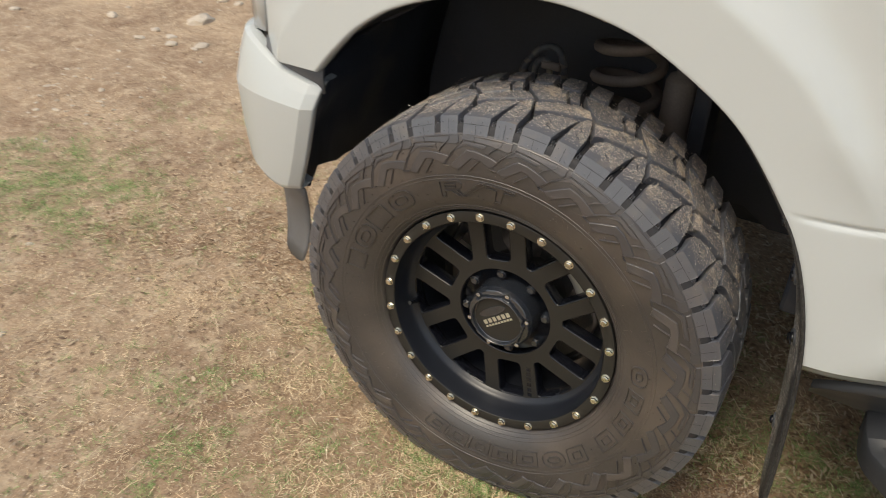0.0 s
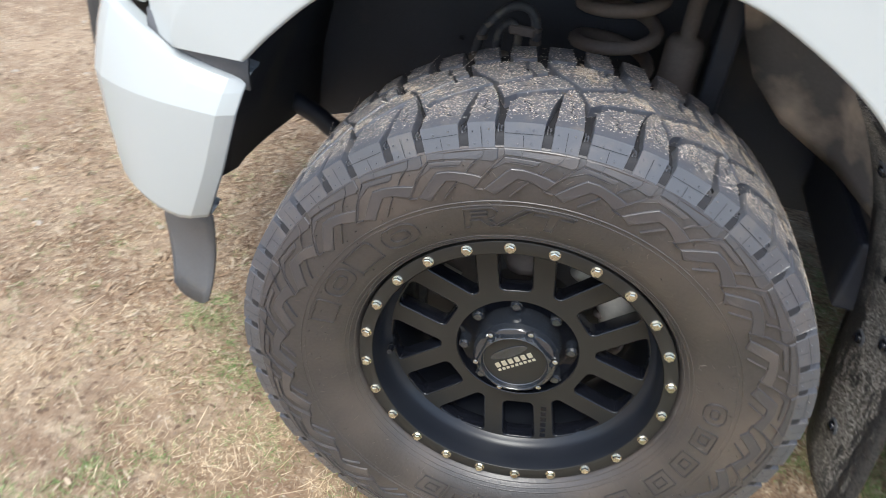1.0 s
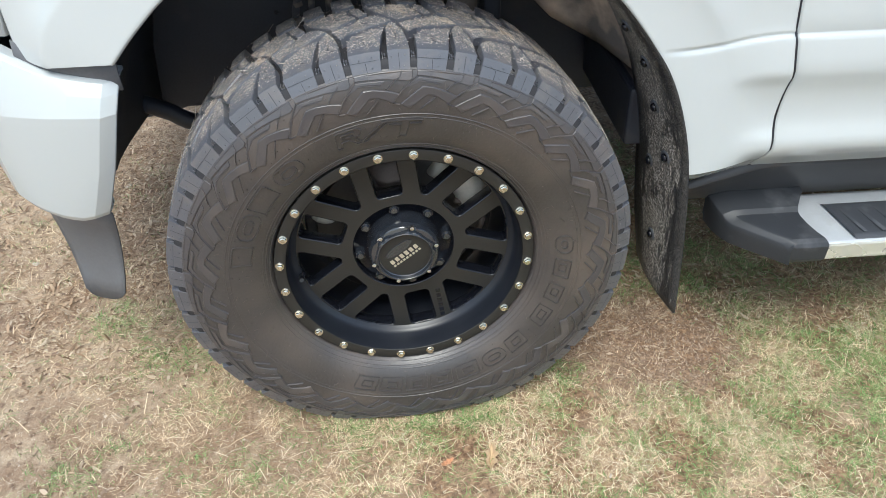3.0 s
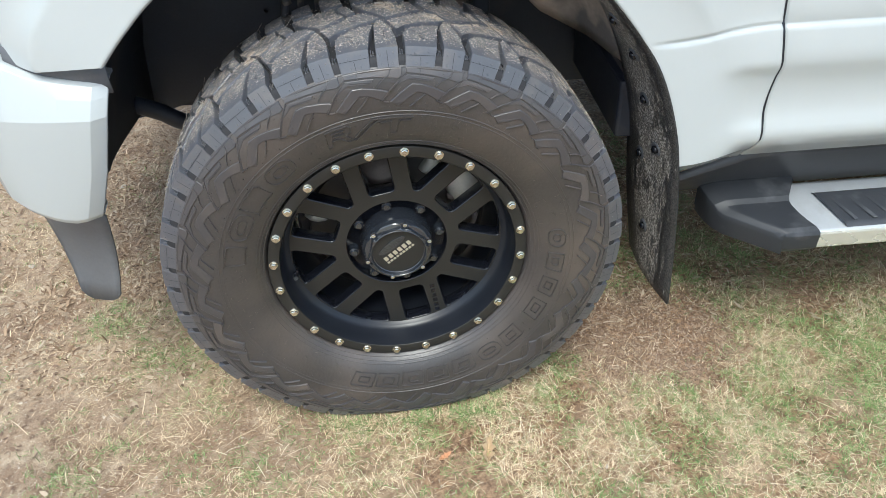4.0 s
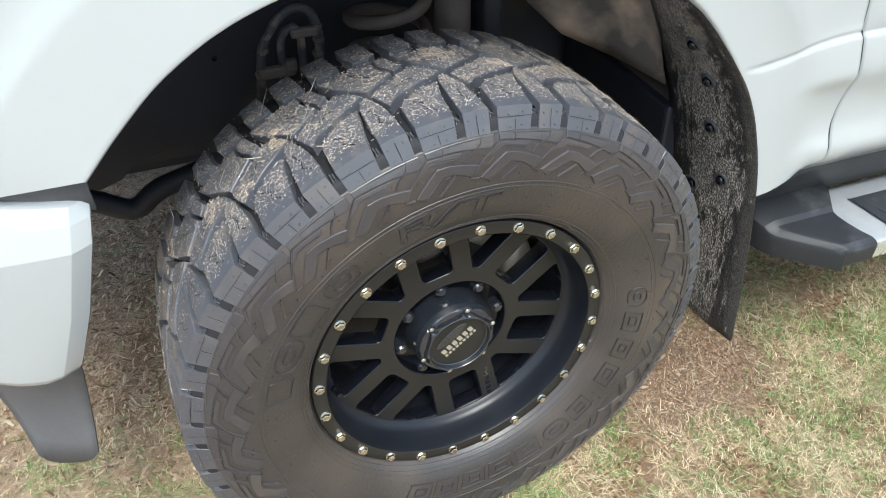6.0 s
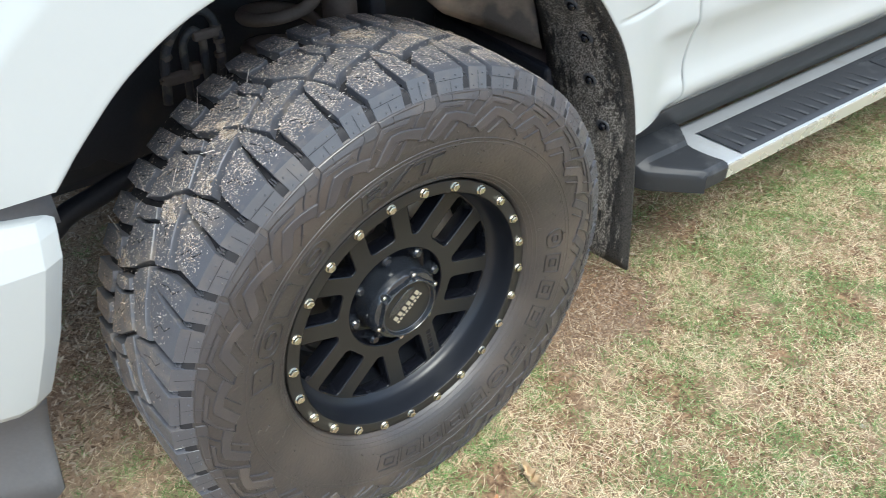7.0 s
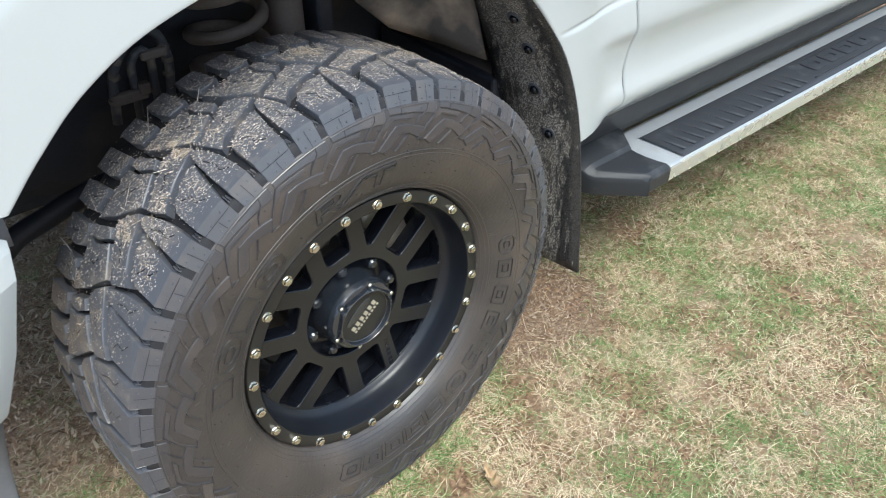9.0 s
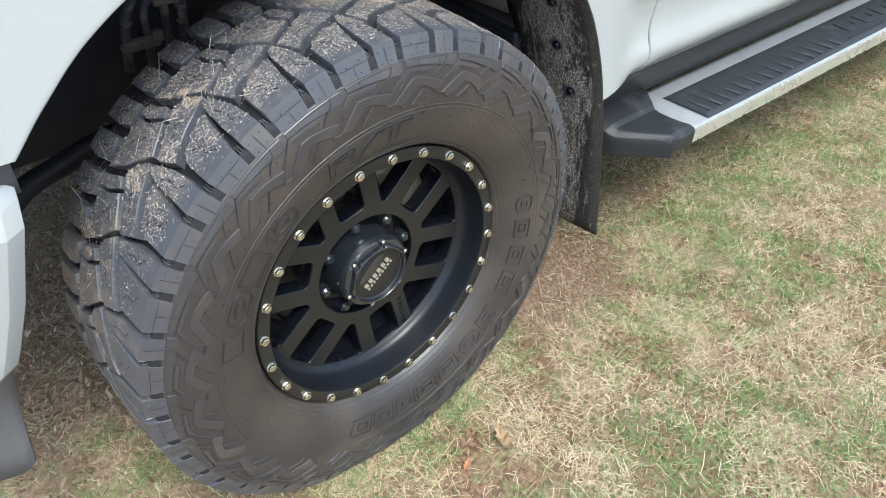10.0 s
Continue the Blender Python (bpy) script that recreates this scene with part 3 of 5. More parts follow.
def word_mark(theta, loops):
    bm = bmesh.new()
    for loop in loops:
        rib(bm, loop, .0021, .0026, True)
    moulded("raised_mark", bm, RUBBER, [theta])


for theta, wide, kind in ((-81.4, 3.9, "block"), (-69.2, 5.4, "oval"), (-57.3, 4.9, "block"), (-43.9, 5.4, "oval")):
    if kind == "oval":
        word_mark(theta, [oval(wide, .2795, .3155), oval(wide - 2.6, .2900, .3050)])
    else:
        word_mark(theta, [block(wide, .2800, .3150)])
# an R, a stroke and a T above the rim
word_mark(-21.5, [[(-4.9, .2835), (-3.2, .2835), (-2.7, .2950), (-.2, .2950), (2.0, .2835), (4.1, .2835), (1.9, .2960), (3.8, .3010), (4.4, .3090), (3.2, .3150), (-3.6, .3150)], [(-2.3, .3020), (-2.0, .3085), (2.0, .3085), (1.8, .3020)]])
word_mark(-13.2, [[(-5.0, .2835), (-3.0, .2835), (4.9, .3150), (2.9, .3150)]])
word_mark(-4.0, [[(-1.6, .2835), (.6, .2835), (1.6, .3075), (5.0, .3085), (5.4, .3150), (-4.4, .3150), (-4.7, .3075), (-.9, .3075)]])
for theta, wide, kind in ((78.7, 3.9, "oval"), (89.3, 3.9, "block"), (101.0, 3.8, "block"), (112.6, 4.2, "block"), (128.5, 4.2, "block"), (140.0, 5.0, "oval"), (151.8, 4.6, "block"), (162.8, 4.4, "block"), (173.0, 4.2, "block"), (183.2, 4.3, "block"), (193.2, 4.3, "block")):
    if kind == "oval":
        word_mark(theta, [oval(wide, .2795, .3105), oval(wide - 2.2, .2890, .3010)])
    else:
        word_mark(theta, [block(wide, .2795, .3095, .9), block(wide - 2.3, .2880, .3010, .4)])
# a fine row of marks close to the rim
small_marks = bmesh.new()
for k in range(26):
    rib(small_marks, [(70 + 1.1 * k, .2655), (70.5 + 1.1 * k, .2690)], .0009, .0007)
bmesh.ops.recalc_face_normals(small_marks, faces=small_marks.faces)
tagged(part("fine_marking", small_marks, RUBBER, tyre), kind="stuff")

# little moulding stubs and scuffs left on the rubber
rng = random.Random(17)
stubs = bmesh.new()
for k in range(230):
    theta, r = rng.uniform(-180, 180), rng.choice((rng.uniform(.27, .335), rng.uniform(.335, .39)))
    bmesh.ops.create_cone(stubs, cap_ends=True, segments=5, radius1=.0011, radius2=.0006, depth=.0030, matrix=Matrix.Translation(settle(*polar(theta, r, sidewall(r) - .001))) @ Matrix.Rotation(radians(90), 4, "X"))
tagged(part("moulding_stub", stubs, RUBBER, tyre), kind="stuff")
scuffs = bmesh.new()
for k in range(240):
    theta, r, lean = rng.uniform(-180, 180), rng.uniform(.262, .372), rng.uniform(-.010, .010)
    rib(scuffs, [(theta, r), (theta + rng.uniform(-1.2, 1.2), r + lean)], rng.uniform(.0006, .0013), .0004)
tagged(part("scuff", scuffs, SCUFF, tyre, "pale scratches on the rubber"), kind="stuff")

# dry chips, sand and straws lying on the tops of the lugs
LUGS = [shoulder_a, shoulder_b, centre_a, centre_b, centre_c, inner_a, inner_b]


def inside(poly, v, s):
    hit = False
    for (v0, s0), (v1, s1) in zip(poly, poly[1:] + poly[:1]):
        if (s0 > s) != (s1 > s) and v < v0 + (s - s0) * (v1 - v0) / (s1 - s0):
            hit = not hit
    return hit


def on_lug(theta, s):
    v = (MAJOR - theta) % PITCH
    return any(inside(p, v + PITCH * k, s) for k in (0, 1) for p in LUGS)


def settled(theta, y):
    """How thickly litter lies: even specks on what faces up, heaps along the middle."""
    n = noise.noise(Vector((theta * .16, y * 24, 2.2))) + .5 * noise.noise(Vector((theta * .6, y * 70, 8.2)))
    across = smooth(-.012, .02, y) * (1 - .55 * smooth(.19, .225, y))
    round_it = (.10 + .90 * smooth(-78, -38, theta)) * smooth(-90, -82, theta) * (1 - smooth(46, 74, theta))
    heap = smooth(.22, .6, n) * math.exp(-((y - .118) / .052) ** 2)
    return (.20 * (.45 + .55 * smooth(-.6, .8, n + .15)) + .80 * heap) * across * round_it, heap


def debris(count, straws):
    rng = np.random.default_rng(8)
    verts, faces, tan = [], [], []
    while len(faces) < count + straws:
        theta, y = rng.uniform(-88, 74), rng.uniform(-.012, .236)
        dense, heap = settled(theta, y)
        long = len(faces) >= count
        if rng.random() > (heap if long else dense) or (rng.random() < .93 and not on_lug(theta, y)):
            continue
        big = rng.random() < .05 + .45 * heap
        tan.append(int(long or rng.random() < .20 + .60 * heap))
        ln, wd = (rng.uniform(.008, .022), .0009) if long else ((rng.uniform(.002, .0060), rng.uniform(.0004, .0009)) if big else (lambda q: (.0008 + .0022 * q, .0005 + .0009 * q))(rng.random() ** 2))
        a, h = rng.uniform(0, 2 * math.pi), crown(y)[0] + .0006 + (.003 * rng.random() if long else .0012 * heap * rng.random())
        u = Vector((math.cos(a), math.sin(a)))
        w = Vector((-u.y, u.x))
        base = len(verts)
        for p in (u * ln / 2 + w * wd / 2, -u * ln / 2 + w * wd / 2, -u * ln / 2 - w * wd / 2, u * ln / 2 - w * wd / 2):
            verts.append(polar(theta + math.degrees(p.x / .43), h + rng.uniform(0, .0008), y + p.y))
        faces.append((base, base + 1, base + 2, base + 3))
    for theta, y, turn, ln in ((-34, .205, .9, .060), (-52, .19, 1.1, .050), (-47, .125, .2, .034), (-62, .212, 1.3, .042), (-25, .165, .7, .030), (-40, .10, 2.6, .026), (8, .15, .5, .030)):
        u = Vector((math.cos(turn), math.sin(turn)))
        w = Vector((-u.y, u.x))
        base = len(verts)
        for s, e, lift in ((-.5, 1, .002), (-.5, -1, .002), (.5, -1, .009), (.5, 1, .009)):
            q = u * (s * ln * .7) + w * (e * .0005)
            verts.append(polar(theta + math.degrees(q.x / .43), crown(y)[0] + lift, y + q.y))
        faces.append((base, base + 1, base + 2, base + 3))
        tan.append(0)
    me = bpy.data.meshes.new("dry_debris")
    me.from_pydata(verts, [], faces)
    me.materials.append(CHIPS)
    me.materials.append(CHIPS_TAN)
    me.polygons.foreach_set("material_index", tan)
    return me


tagged(part_of("dry_debris", debris(29000, 220), None, tyre, "pale dry grass chips and sand stuck on tread"), kind="stuff")

# ---- rim ----
face = [(0.2155 * math.sin(a), 0.2155 * math.cos(a)) for a in [2 * math.pi * i / 120 for i in range(120)]]
slots = []
for k in range(6):
    a = 345 + 60 * k
    rect = rounded([(-.0285, .2025), (.0285, .2025), (.0262, .1155), (-.0262, .1155)], .012)
    slots.append([turned(x, z, a) for x, z in rect])
    tri = rounded([(-.047, .1985), (.0, .2055), (.047, .1985), (.0065, .1215), (-.0065, .1215)], .009)
    slots.append([turned(x, z, a + 30) for x, z in tri])
hub_hole = [(0.098 * math.sin(a), 0.098 * math.cos(a)) for a in [2 * math.pi * i / 64 for i in range(64)]]
rim = part_of("wheel_rim", plate(face, slots + [hub_hole], .030, .0022), FACE, truck, "satin black eight-lug alloy wheel with bolted ring", WHEEL @ Matrix.Translation((0, .052, 0)))
rim.data.materials.append(GLOSS)
for p in rim.data.polygons:
    p.material_index = 1 if abs(p.normal.y) < .95 else 0
RIM_IN = Matrix.Translation((0, -.052, 0))


def rim_part(name, bm, mat, label="", m=None, is_smooth=False):
    return part(name, bm, mat, rim, label, RIM_IN @ (m or Matrix()), is_smooth)


rim_part("beadlock_ring", bevelled(lathe([(.2425, .016), (.2425, -.0015), (.2215, -.0015), (.2205, .016)], 160, True), .0012), FACE, "", None, True)
rim_part("outer_lip", lathe([(.2208, -.0005), (.2195, .004), (.2185, .02), (.2165, .038), (.211, .049), (.203, .0525), (.2025, .060), (.214, .062), (.208, .10), (.195, .16), (.205, .225), (.225, .235)], 160), BLACK, "", None, True)
rim_part("hub_well", lathe([(.0985, .0535), (.0975, .070), (.095, .074), (.0, .074)], 72), GLOSS, "", None, True)
bolt_bm = bmesh.new()
bmesh.ops.create_cone(bolt_bm, cap_ends=True, segments=20, radius1=.0088, radius2=.0082, depth=.0016, matrix=Matrix.Translation((0, 0, .0008)))
bmesh.ops.create_cone(bolt_bm, cap_ends=True, segments=6, radius1=.0071, radius2=.0069, depth=.0046, matrix=Matrix.Translation((0, 0, .0039)))
bmesh.ops.create_cone(bolt_bm, cap_ends=True, segments=6, radius1=.0069, radius2=.0052, depth=.0008, matrix=Matrix.Translation((0, 0, .0066)))
bolt_me = bpy.data.meshes.new("bolt")
bolt_bm.to_mesh(bolt_me)
for k in range(24):
    a = 15 * (k - 2)
    part_of("bolt", bolt_me, CHROME, rim, "bright hex bolt" if k == 0 else "", RIM_IN @ Matrix.Translation(polar(a, .2325, -.0013)) @ Matrix.Rotation(radians(90), 4, "X") @ Matrix.Rotation(radians(17.0 * k * k), 4, "Z"))
nut_bm = bmesh.new()
bmesh.ops.create_cone(nut_bm, cap_ends=True, segments=6, radius1=.0105, radius2=.0100, depth=.018, matrix=Matrix.Translation((0, 0, .009)))
bmesh.ops.create_cone(nut_bm, cap_ends=True, segments=12, radius1=.0085, radius2=.006, depth=.004, matrix=Matrix.Translation((0, 0, .020)))
nut_me = bpy.data.meshes.new("lug_nut")
nut_bm.to_mesh(nut_me)
for k in range(8):
    part_of("lug_nut", nut_me, CAP_BLACK, rim, "", RIM_IN @ Matrix.Translation(polar(345 + 45 * k, .085, .074)) @ Matrix.Rotation(radians(90), 4, "X") @ Matrix.Rotation(radians(11 * k), 4, "Z"))

# centre cap: a pot whose shoulder is cut by six flat facets, with a sunk face inside a raised rim
cap = bmesh.new()
cap_profile = [(.0695, .074), (.0690, .060), (.0686, .048), (.0682, .0400), (.0676, .0360), (.0664, .0335)]
cap_profile += [(.0664 - .0124 * k / 9, .0335 - .0165 * math.sin(math.pi / 2 * k / 9)) for k in range(1, 10)]
cap_profile += [(.0532, .0164), (.0522, .0164), (.0516, .0172), (.0500, .0240), (.0490, .0248), (.030, .0240), (.0, .0240)]
rings = []
for i in range(192):
    a = 360 * i / 192
    ring = []
    for r, y in cap_profile:
        for k in range(6):
            along = r * math.cos(radians(a - 39 - 60 * k))
            if y < .045 and r > .0545 and along > .0545:
                y = max(y, .0262 + .35 * (along - .0600))
            near = math.hypot(r * math.sin(radians(a - 9 - 60 * k)), r * math.cos(radians(a - 9 - 60 * k)) - .0625)
            if y < .045 and r > .053:
                y = max(y, .0285 - max(0.0, near - .0062) * 6)
        ring.append(cap.verts.new(polar(a, r, y)))
    rings.append(ring)
for i in range(192):
    p, q = rings[i], rings[(i + 1) % 192]
    for j in range(len(cap_profile) - 1):
        cap.faces.new((p[j], p[j + 1], q[j + 1], q[j]))
bmesh.ops.remove_doubles(cap, verts=cap.verts, dist=1e-5)
bmesh.ops.recalc_face_normals(cap, faces=cap.faces)
hub_cap = rim_part("hub_cap", cap, CAP_BLACK, "gloss black centre cap with small screws", None, True)
hub_cap.data.set_sharp_from_angle(angle=radians(15))
hub_cap.data.materials.append(FACE)
for p in hub_cap.data.polygons:
    p.material_index = 1 if math.hypot(p.center.x, p.center.z) < .0492 else 0
for k in range(6):
    bm = bmesh.new()
    bmesh.ops.create_cone(bm, cap_ends=True, segments=14, radius1=.0042, radius2=.0040, depth=.007)
    bmesh.ops.create_cone(bm, cap_ends=True, segments=6, radius1=.0024, radius2=.0024, depth=.009)
    rim_part("cap_screw", bm, SCREW, "", Matrix.Translation(polar(9 + 60 * k, .0622, .0262)) @ Matrix.Rotation(radians(90), 4, "X"))
emblem = plate([(.031 * math.cos(a), .0085 * math.sin(a)) for a in [2 * math.pi * i / 32 for i in range(32)]], [], .0016, .0004)
ex, ez = turned(0, .0205, -42)
part_of("cap_emblem", emblem, CAP_BLACK, hub_cap, "", Matrix.Translation((ex, .0226, ez)) @ Matrix.Rotation(radians(-42), 4, "Y"))
# plain bright bars in place of the maker's mark on the cap
for row, (off, size, count) in enumerate(((-.0035, .0092, 6), (.0065, .0040, 9))):
    for i in range(count):
        x, z = turned((i - (count - 1) / 2) * .067 / count, -off, -42)
        bm = bevelled(box(-.021 / count, .021 / count, -.0008, .0008, -size / 2, size / 2), .0003)
        rim_part("mark_bar", bm, MARK, "", Matrix.Translation((x, .0234, z)) @ Matrix.Rotation(radians(-42), 4, "Y"))
for i in range(6):
    x, z = .0745 + .0150 * i / 5, -.112 - .062 * i / 5
    rim_part("mark_bar", box(-.0045, .0045, -.0006, .0006, -.0042, .0042), GLOSS, "", Matrix.Translation((x, .052, z)) @ Matrix.Rotation(radians(-13.5), 4, "Y"))
valve = bmesh.new()
bmesh.ops.create_cone(valve, cap_ends=True, segments=12, radius1=.0052, radius2=.0042, depth=.020, matrix=Matrix.Translation((0, 0, .022)))
bmesh.ops.create_cone(valve, cap_ends=True, segments=12, radius1=.0062, radius2=.0058, depth=.012, matrix=Matrix.Translation((0, 0, .006)))
rim_part("valve_stem", valve, GLOSS, "", Matrix.Translation(polar(251.5, .205, .052)) @ Matrix.Rotation(radians(68), 4, "X"))

# ---- brakes and axle behind the wheel ----
part("brake_disc", bevelled(lathe([(.165, .118), (.165, .142), (.095, .142), (.092, .085), (.0, .085), (.0, .083), (.095, .083), (.098, .118)], 72), .002), STEEL_DULL, truck, "dull grey steel brake disc", WHEEL, True)
arc = [tuple(polar(a, .158, .135)) for a in (24, 40, 56, 74)]
part("brake_caliper", tube(arc, .034, 12, 14), ALLOY_DULL, truck, "weathered pale cast brake caliper", WHEEL, True)
part("caliper_bracket", tube([tuple(polar(a, .150, .150)) for a in (272, 282, 292)], .026, 10, 8), ALLOY_DULL, truck, "", WHEEL, True)
part("brake_pipe", tube([tuple(polar(a, r, .12)) for a, r in ((60, .12), (70, .15), (86, .165), (100, .15))], .006, 8, 16), RUST, truck, "", WHEEL, True)
part("dust_shield", bevelled(lathe([(.185, .165), (.188, .150), (.186, .168), (.05, .172)], 60), .001), HOSE, truck, "", WHEEL, True)
part("steering_knuckle", tube([(-.02, .14, .55), (-.01, .20, .46), (0, .24, .40), (.01, .22, .32), (.02, .18, .26)], .045, 12, 16), RUST, truck, "", None, True)
part("front_axle", tube([(0, .20, .41), (.0, .5, .42), (0, 1.0, .42), (0, 1.72, .41)], .05, 14, 20), RUST, truck, "", None, True)
part("tie_rod", tube([(.17, .22, .40), (.18, .6, .43), (.18, 1.6, .40)], .02, 10, 12), RUST, truck, "", None, True)

# ---- body panels ----
LIP = [(-.443, .808), (-.395, .86), (-.33, .918), (-.24, .968), (-.1, 1.008), (.03, 1.02), (.153, 1.0), (.24, .963), (.335, .902), (.402, .83), (.46, .745), (.497, .655), (.517, .57), (.522, .546)]
Y_SIDE = [(p.x, p.y) for p in spline([(.505, .118, 0), (.530, .095, 0), (.550, .074, 0), (.572, .0575, 0), (.595, .0555, 0), (.622, .0640, 0), (.66, .0655, 0), (.70, .0595, 0), (.728, .0495, 0), (.75, .0500, 0), (.778, .0530, 0), (.792, .0550, 0), (.805, .0595, 0), (.84, .0615, 0), (1.0, .062, 0), (1.2, .075, 0), (1.5, .16, 0)], 160)]
NLIP = 330
lip = spline([(x, .033, z) for x, z in LIP], NLIP)
REAR = [(.549, .676), (.575, .681), (.64, .678), (.72, .683), (.80, .671), (.9, .662), (1.2, .660)]
n_rear = sum(1 for p in lip if p.x > .336)
n_front = 60
front_edge = spline([(-.546, 0, .802), (-.578, 0, .807), (-.593, 0, .826), (-.598, 0, .90), (-.608, 0, 1.2)], n_front)
n_turn = 64
n_top = NLIP - n_front - n_rear - n_turn
z_turn = lip[NLIP - n_rear].z
edge = front_edge + [Vector((-.61 + .86 * (i + 1) / (n_top + 1), 0, 1.2)) for i in range(n_top)]
for i in range(n_turn):
    s = (.41 + 1.2 - z_turn) * i / n_turn
    z = 1.2 - max(0.0, s - .41)
    edge.append(Vector((min(.25 + s, lerp_table(REAR, z)), 0, z)))
for p in lip[NLIP - n_rear:]:
    edge.append(Vector((lerp_table(REAR, p.z), 0, p.z)))


def side_y(x, z, d):
    """The skin's place across: the side's profile, with the arch's flare near the lip."""
    z += .0125 * (1 - smooth(.52, .66, x)) if x > 0 else 0.0
    base = 0.062 + (lerp_table(Y_SIDE, z) - 0.062) * smooth(.045, .17, d)
    if x < 0:
        base = 0.061 + 0.9 * max(0.0, -.5 - x) ** 2 + max(0.0, z - 1.12) * 0.065 + .055 * max(0.0, 1.06 - z) * smooth(0, .2, -x)
    u = min(1.0, max(0.0, (d - .105) / (.10 - .038 * smooth(.34, .50, x))))
    w = 1 - (1 - u) ** 2
    low = 1 - smooth(.74, .92, z) if x > 0 else 0.0
    w += (smooth(.02, .15, d) - w) * low
    crease = (.005 * max(0.0, 1 - abs(z - .7975) / .005)) * smooth(.0, .05, d) if x > 0 else 0.0
    shelf = .002 * smooth(0, .012, .7975 - z) * (1 - smooth(.03, .14, .7975 - z)) if x > 0 else 0.0
    return (1 - w) * (0.033 + (0.02 + .08 * low + .10 * smooth(0, .15, -x)) * d - shelf * smooth(.0, .05, d)) + w * base + crease


LIP_XZ = np.array([(p.x, p.z) for p in lip])
rows = []
for a, b in zip(lip, edge):
    flat = Vector((b.x - a.x, 0, b.z - a.z))
    inward = Vector((-a.x, 0, .50 - a.z)).normalized()
    row = [a + inward * .001 + Vector((0, .035, 0)), a + inward * .004 + Vector((0, .020, 0)), a + inward * .0045 + Vector((0, .006, 0)), a + inward * .002 + Vector((0, .001, 0))]
    reach = flat.length
    brink = min(.105, .7 * reach)
    runs = [brink * f for f in (0, .05, .12, .3, .55, .8, .95, 1)] + [brink + (reach - brink) * f for f in (.03, .07, .12, .18, .25, .32, .39, .46, .53, .6, .68, .76, .84, .91, .97, 1)]
    for d in runs:
        p = a + flat * (d / reach)
        away = float(np.sqrt(((LIP_XZ - (p.x, p.z)) ** 2).sum(1).min()))
        row.append(Vector((p.x, side_y(p.x, p.z, away), p.z)))
    row.append(row[-1] + Vector((0, .025, 0)))
    rows.append(row)
part("front_fender", sheet(rows), PAINT, truck, "white front fender with flared wheel arch", None, True)
skirt_rows = []
for z in (.549, .540, .530, .520, .510, .500, .490, .482):
    xs_skirt = [.5215 + .1555 * k / 16 for k in range(17)]
    tuck = lerp_table(Y_SIDE, max(z, .507)) - lerp_table(Y_SIDE, .549) + max(0.0, .507 - z) * 2.2
    skirt_rows.append([(x, side_y(x, .549, x - .5215) + tuck, z) for x in xs_skirt])
part("fender_skirt", sheet(skirt_rows), PAINT, truck, "", None, True)
part("fender_edge", tube([(-.443, .050, .8075), (-.50, .061, .8045), (-.546, .066, .802)], .003, 8, 12), PAINT, truck, "", None, True)

door_rows = []
zs = [.512, .53, .548, .56, .575, .588, .60, .615, .635, .66, .68, .70, .72, .735, .755, .775, .785, .790, .7935, .7965, .80, .804, .83, .88, .94, 1.0, 1.1, 1.2, 1.35, 1.5]
for z in zs:
    x0 = .0018 + lerp_table([(.512, .680), (.549, .680), (.575, .685), (.64, .682), (.72, .687), (.80, .675), (.9, .666), (1.2, .664), (1.5, .68)], z)
    y = lerp_table(Y_SIDE, z) + .005 * max(0.0, 1 - abs(z - .7975) / .005)
    door_rows.append([(x0, y + .03, z), (x0, y + .003, z), (x0 + .004, y, z)] + [(x0 + .004 + (3.2 - x0) * t, y, z) for t in (.02, .1, .3, .6, 1)])
part("front_door", sheet(door_rows), PAINT, truck, "white front door above a black running board", None, True)
# black strip added just inside the door seam to stand for its shade
seam_rows = []
for k in range(41):
    z = .522 + .70 * k / 40
    x, y = lerp_table(REAR, z), lerp_table(Y_SIDE, z) + .0040 + .005 * max(0.0, 1 - abs(z - .7975) / .010)
    seam_rows.append([(x - .004, y, z), (x + .0110, y, z)])
part("seam_shade_strip", thick(sheet(seam_rows), .004), BLACK, truck)
# dark backing added deeper behind the same seam
part("door_gap", box(.655, .70, .10, .115, .56, 1.25), LINER, truck)

# fender badge, a framed dark panel
badge = [(.560, 1.0), (.602, .945), (.625, .930), (.655, .930), (.655, 1.05), (.545, 1.05)]
part_of("side_badge", plate(rounded(badge, .012), [], .006, .0015), BEZEL, truck, "tan-framed dark badge on white fender", Matrix.Translation((0, .056, 0)))
part_of("badge_panel", plate(rounded([(.600, 1.04), (.612, .985), (.640, .955), (.652, .955), (.652, 1.04)], .006), [], .004, .001), GLOSS, truck, "", Matrix.Translation((0, .053, 0)))

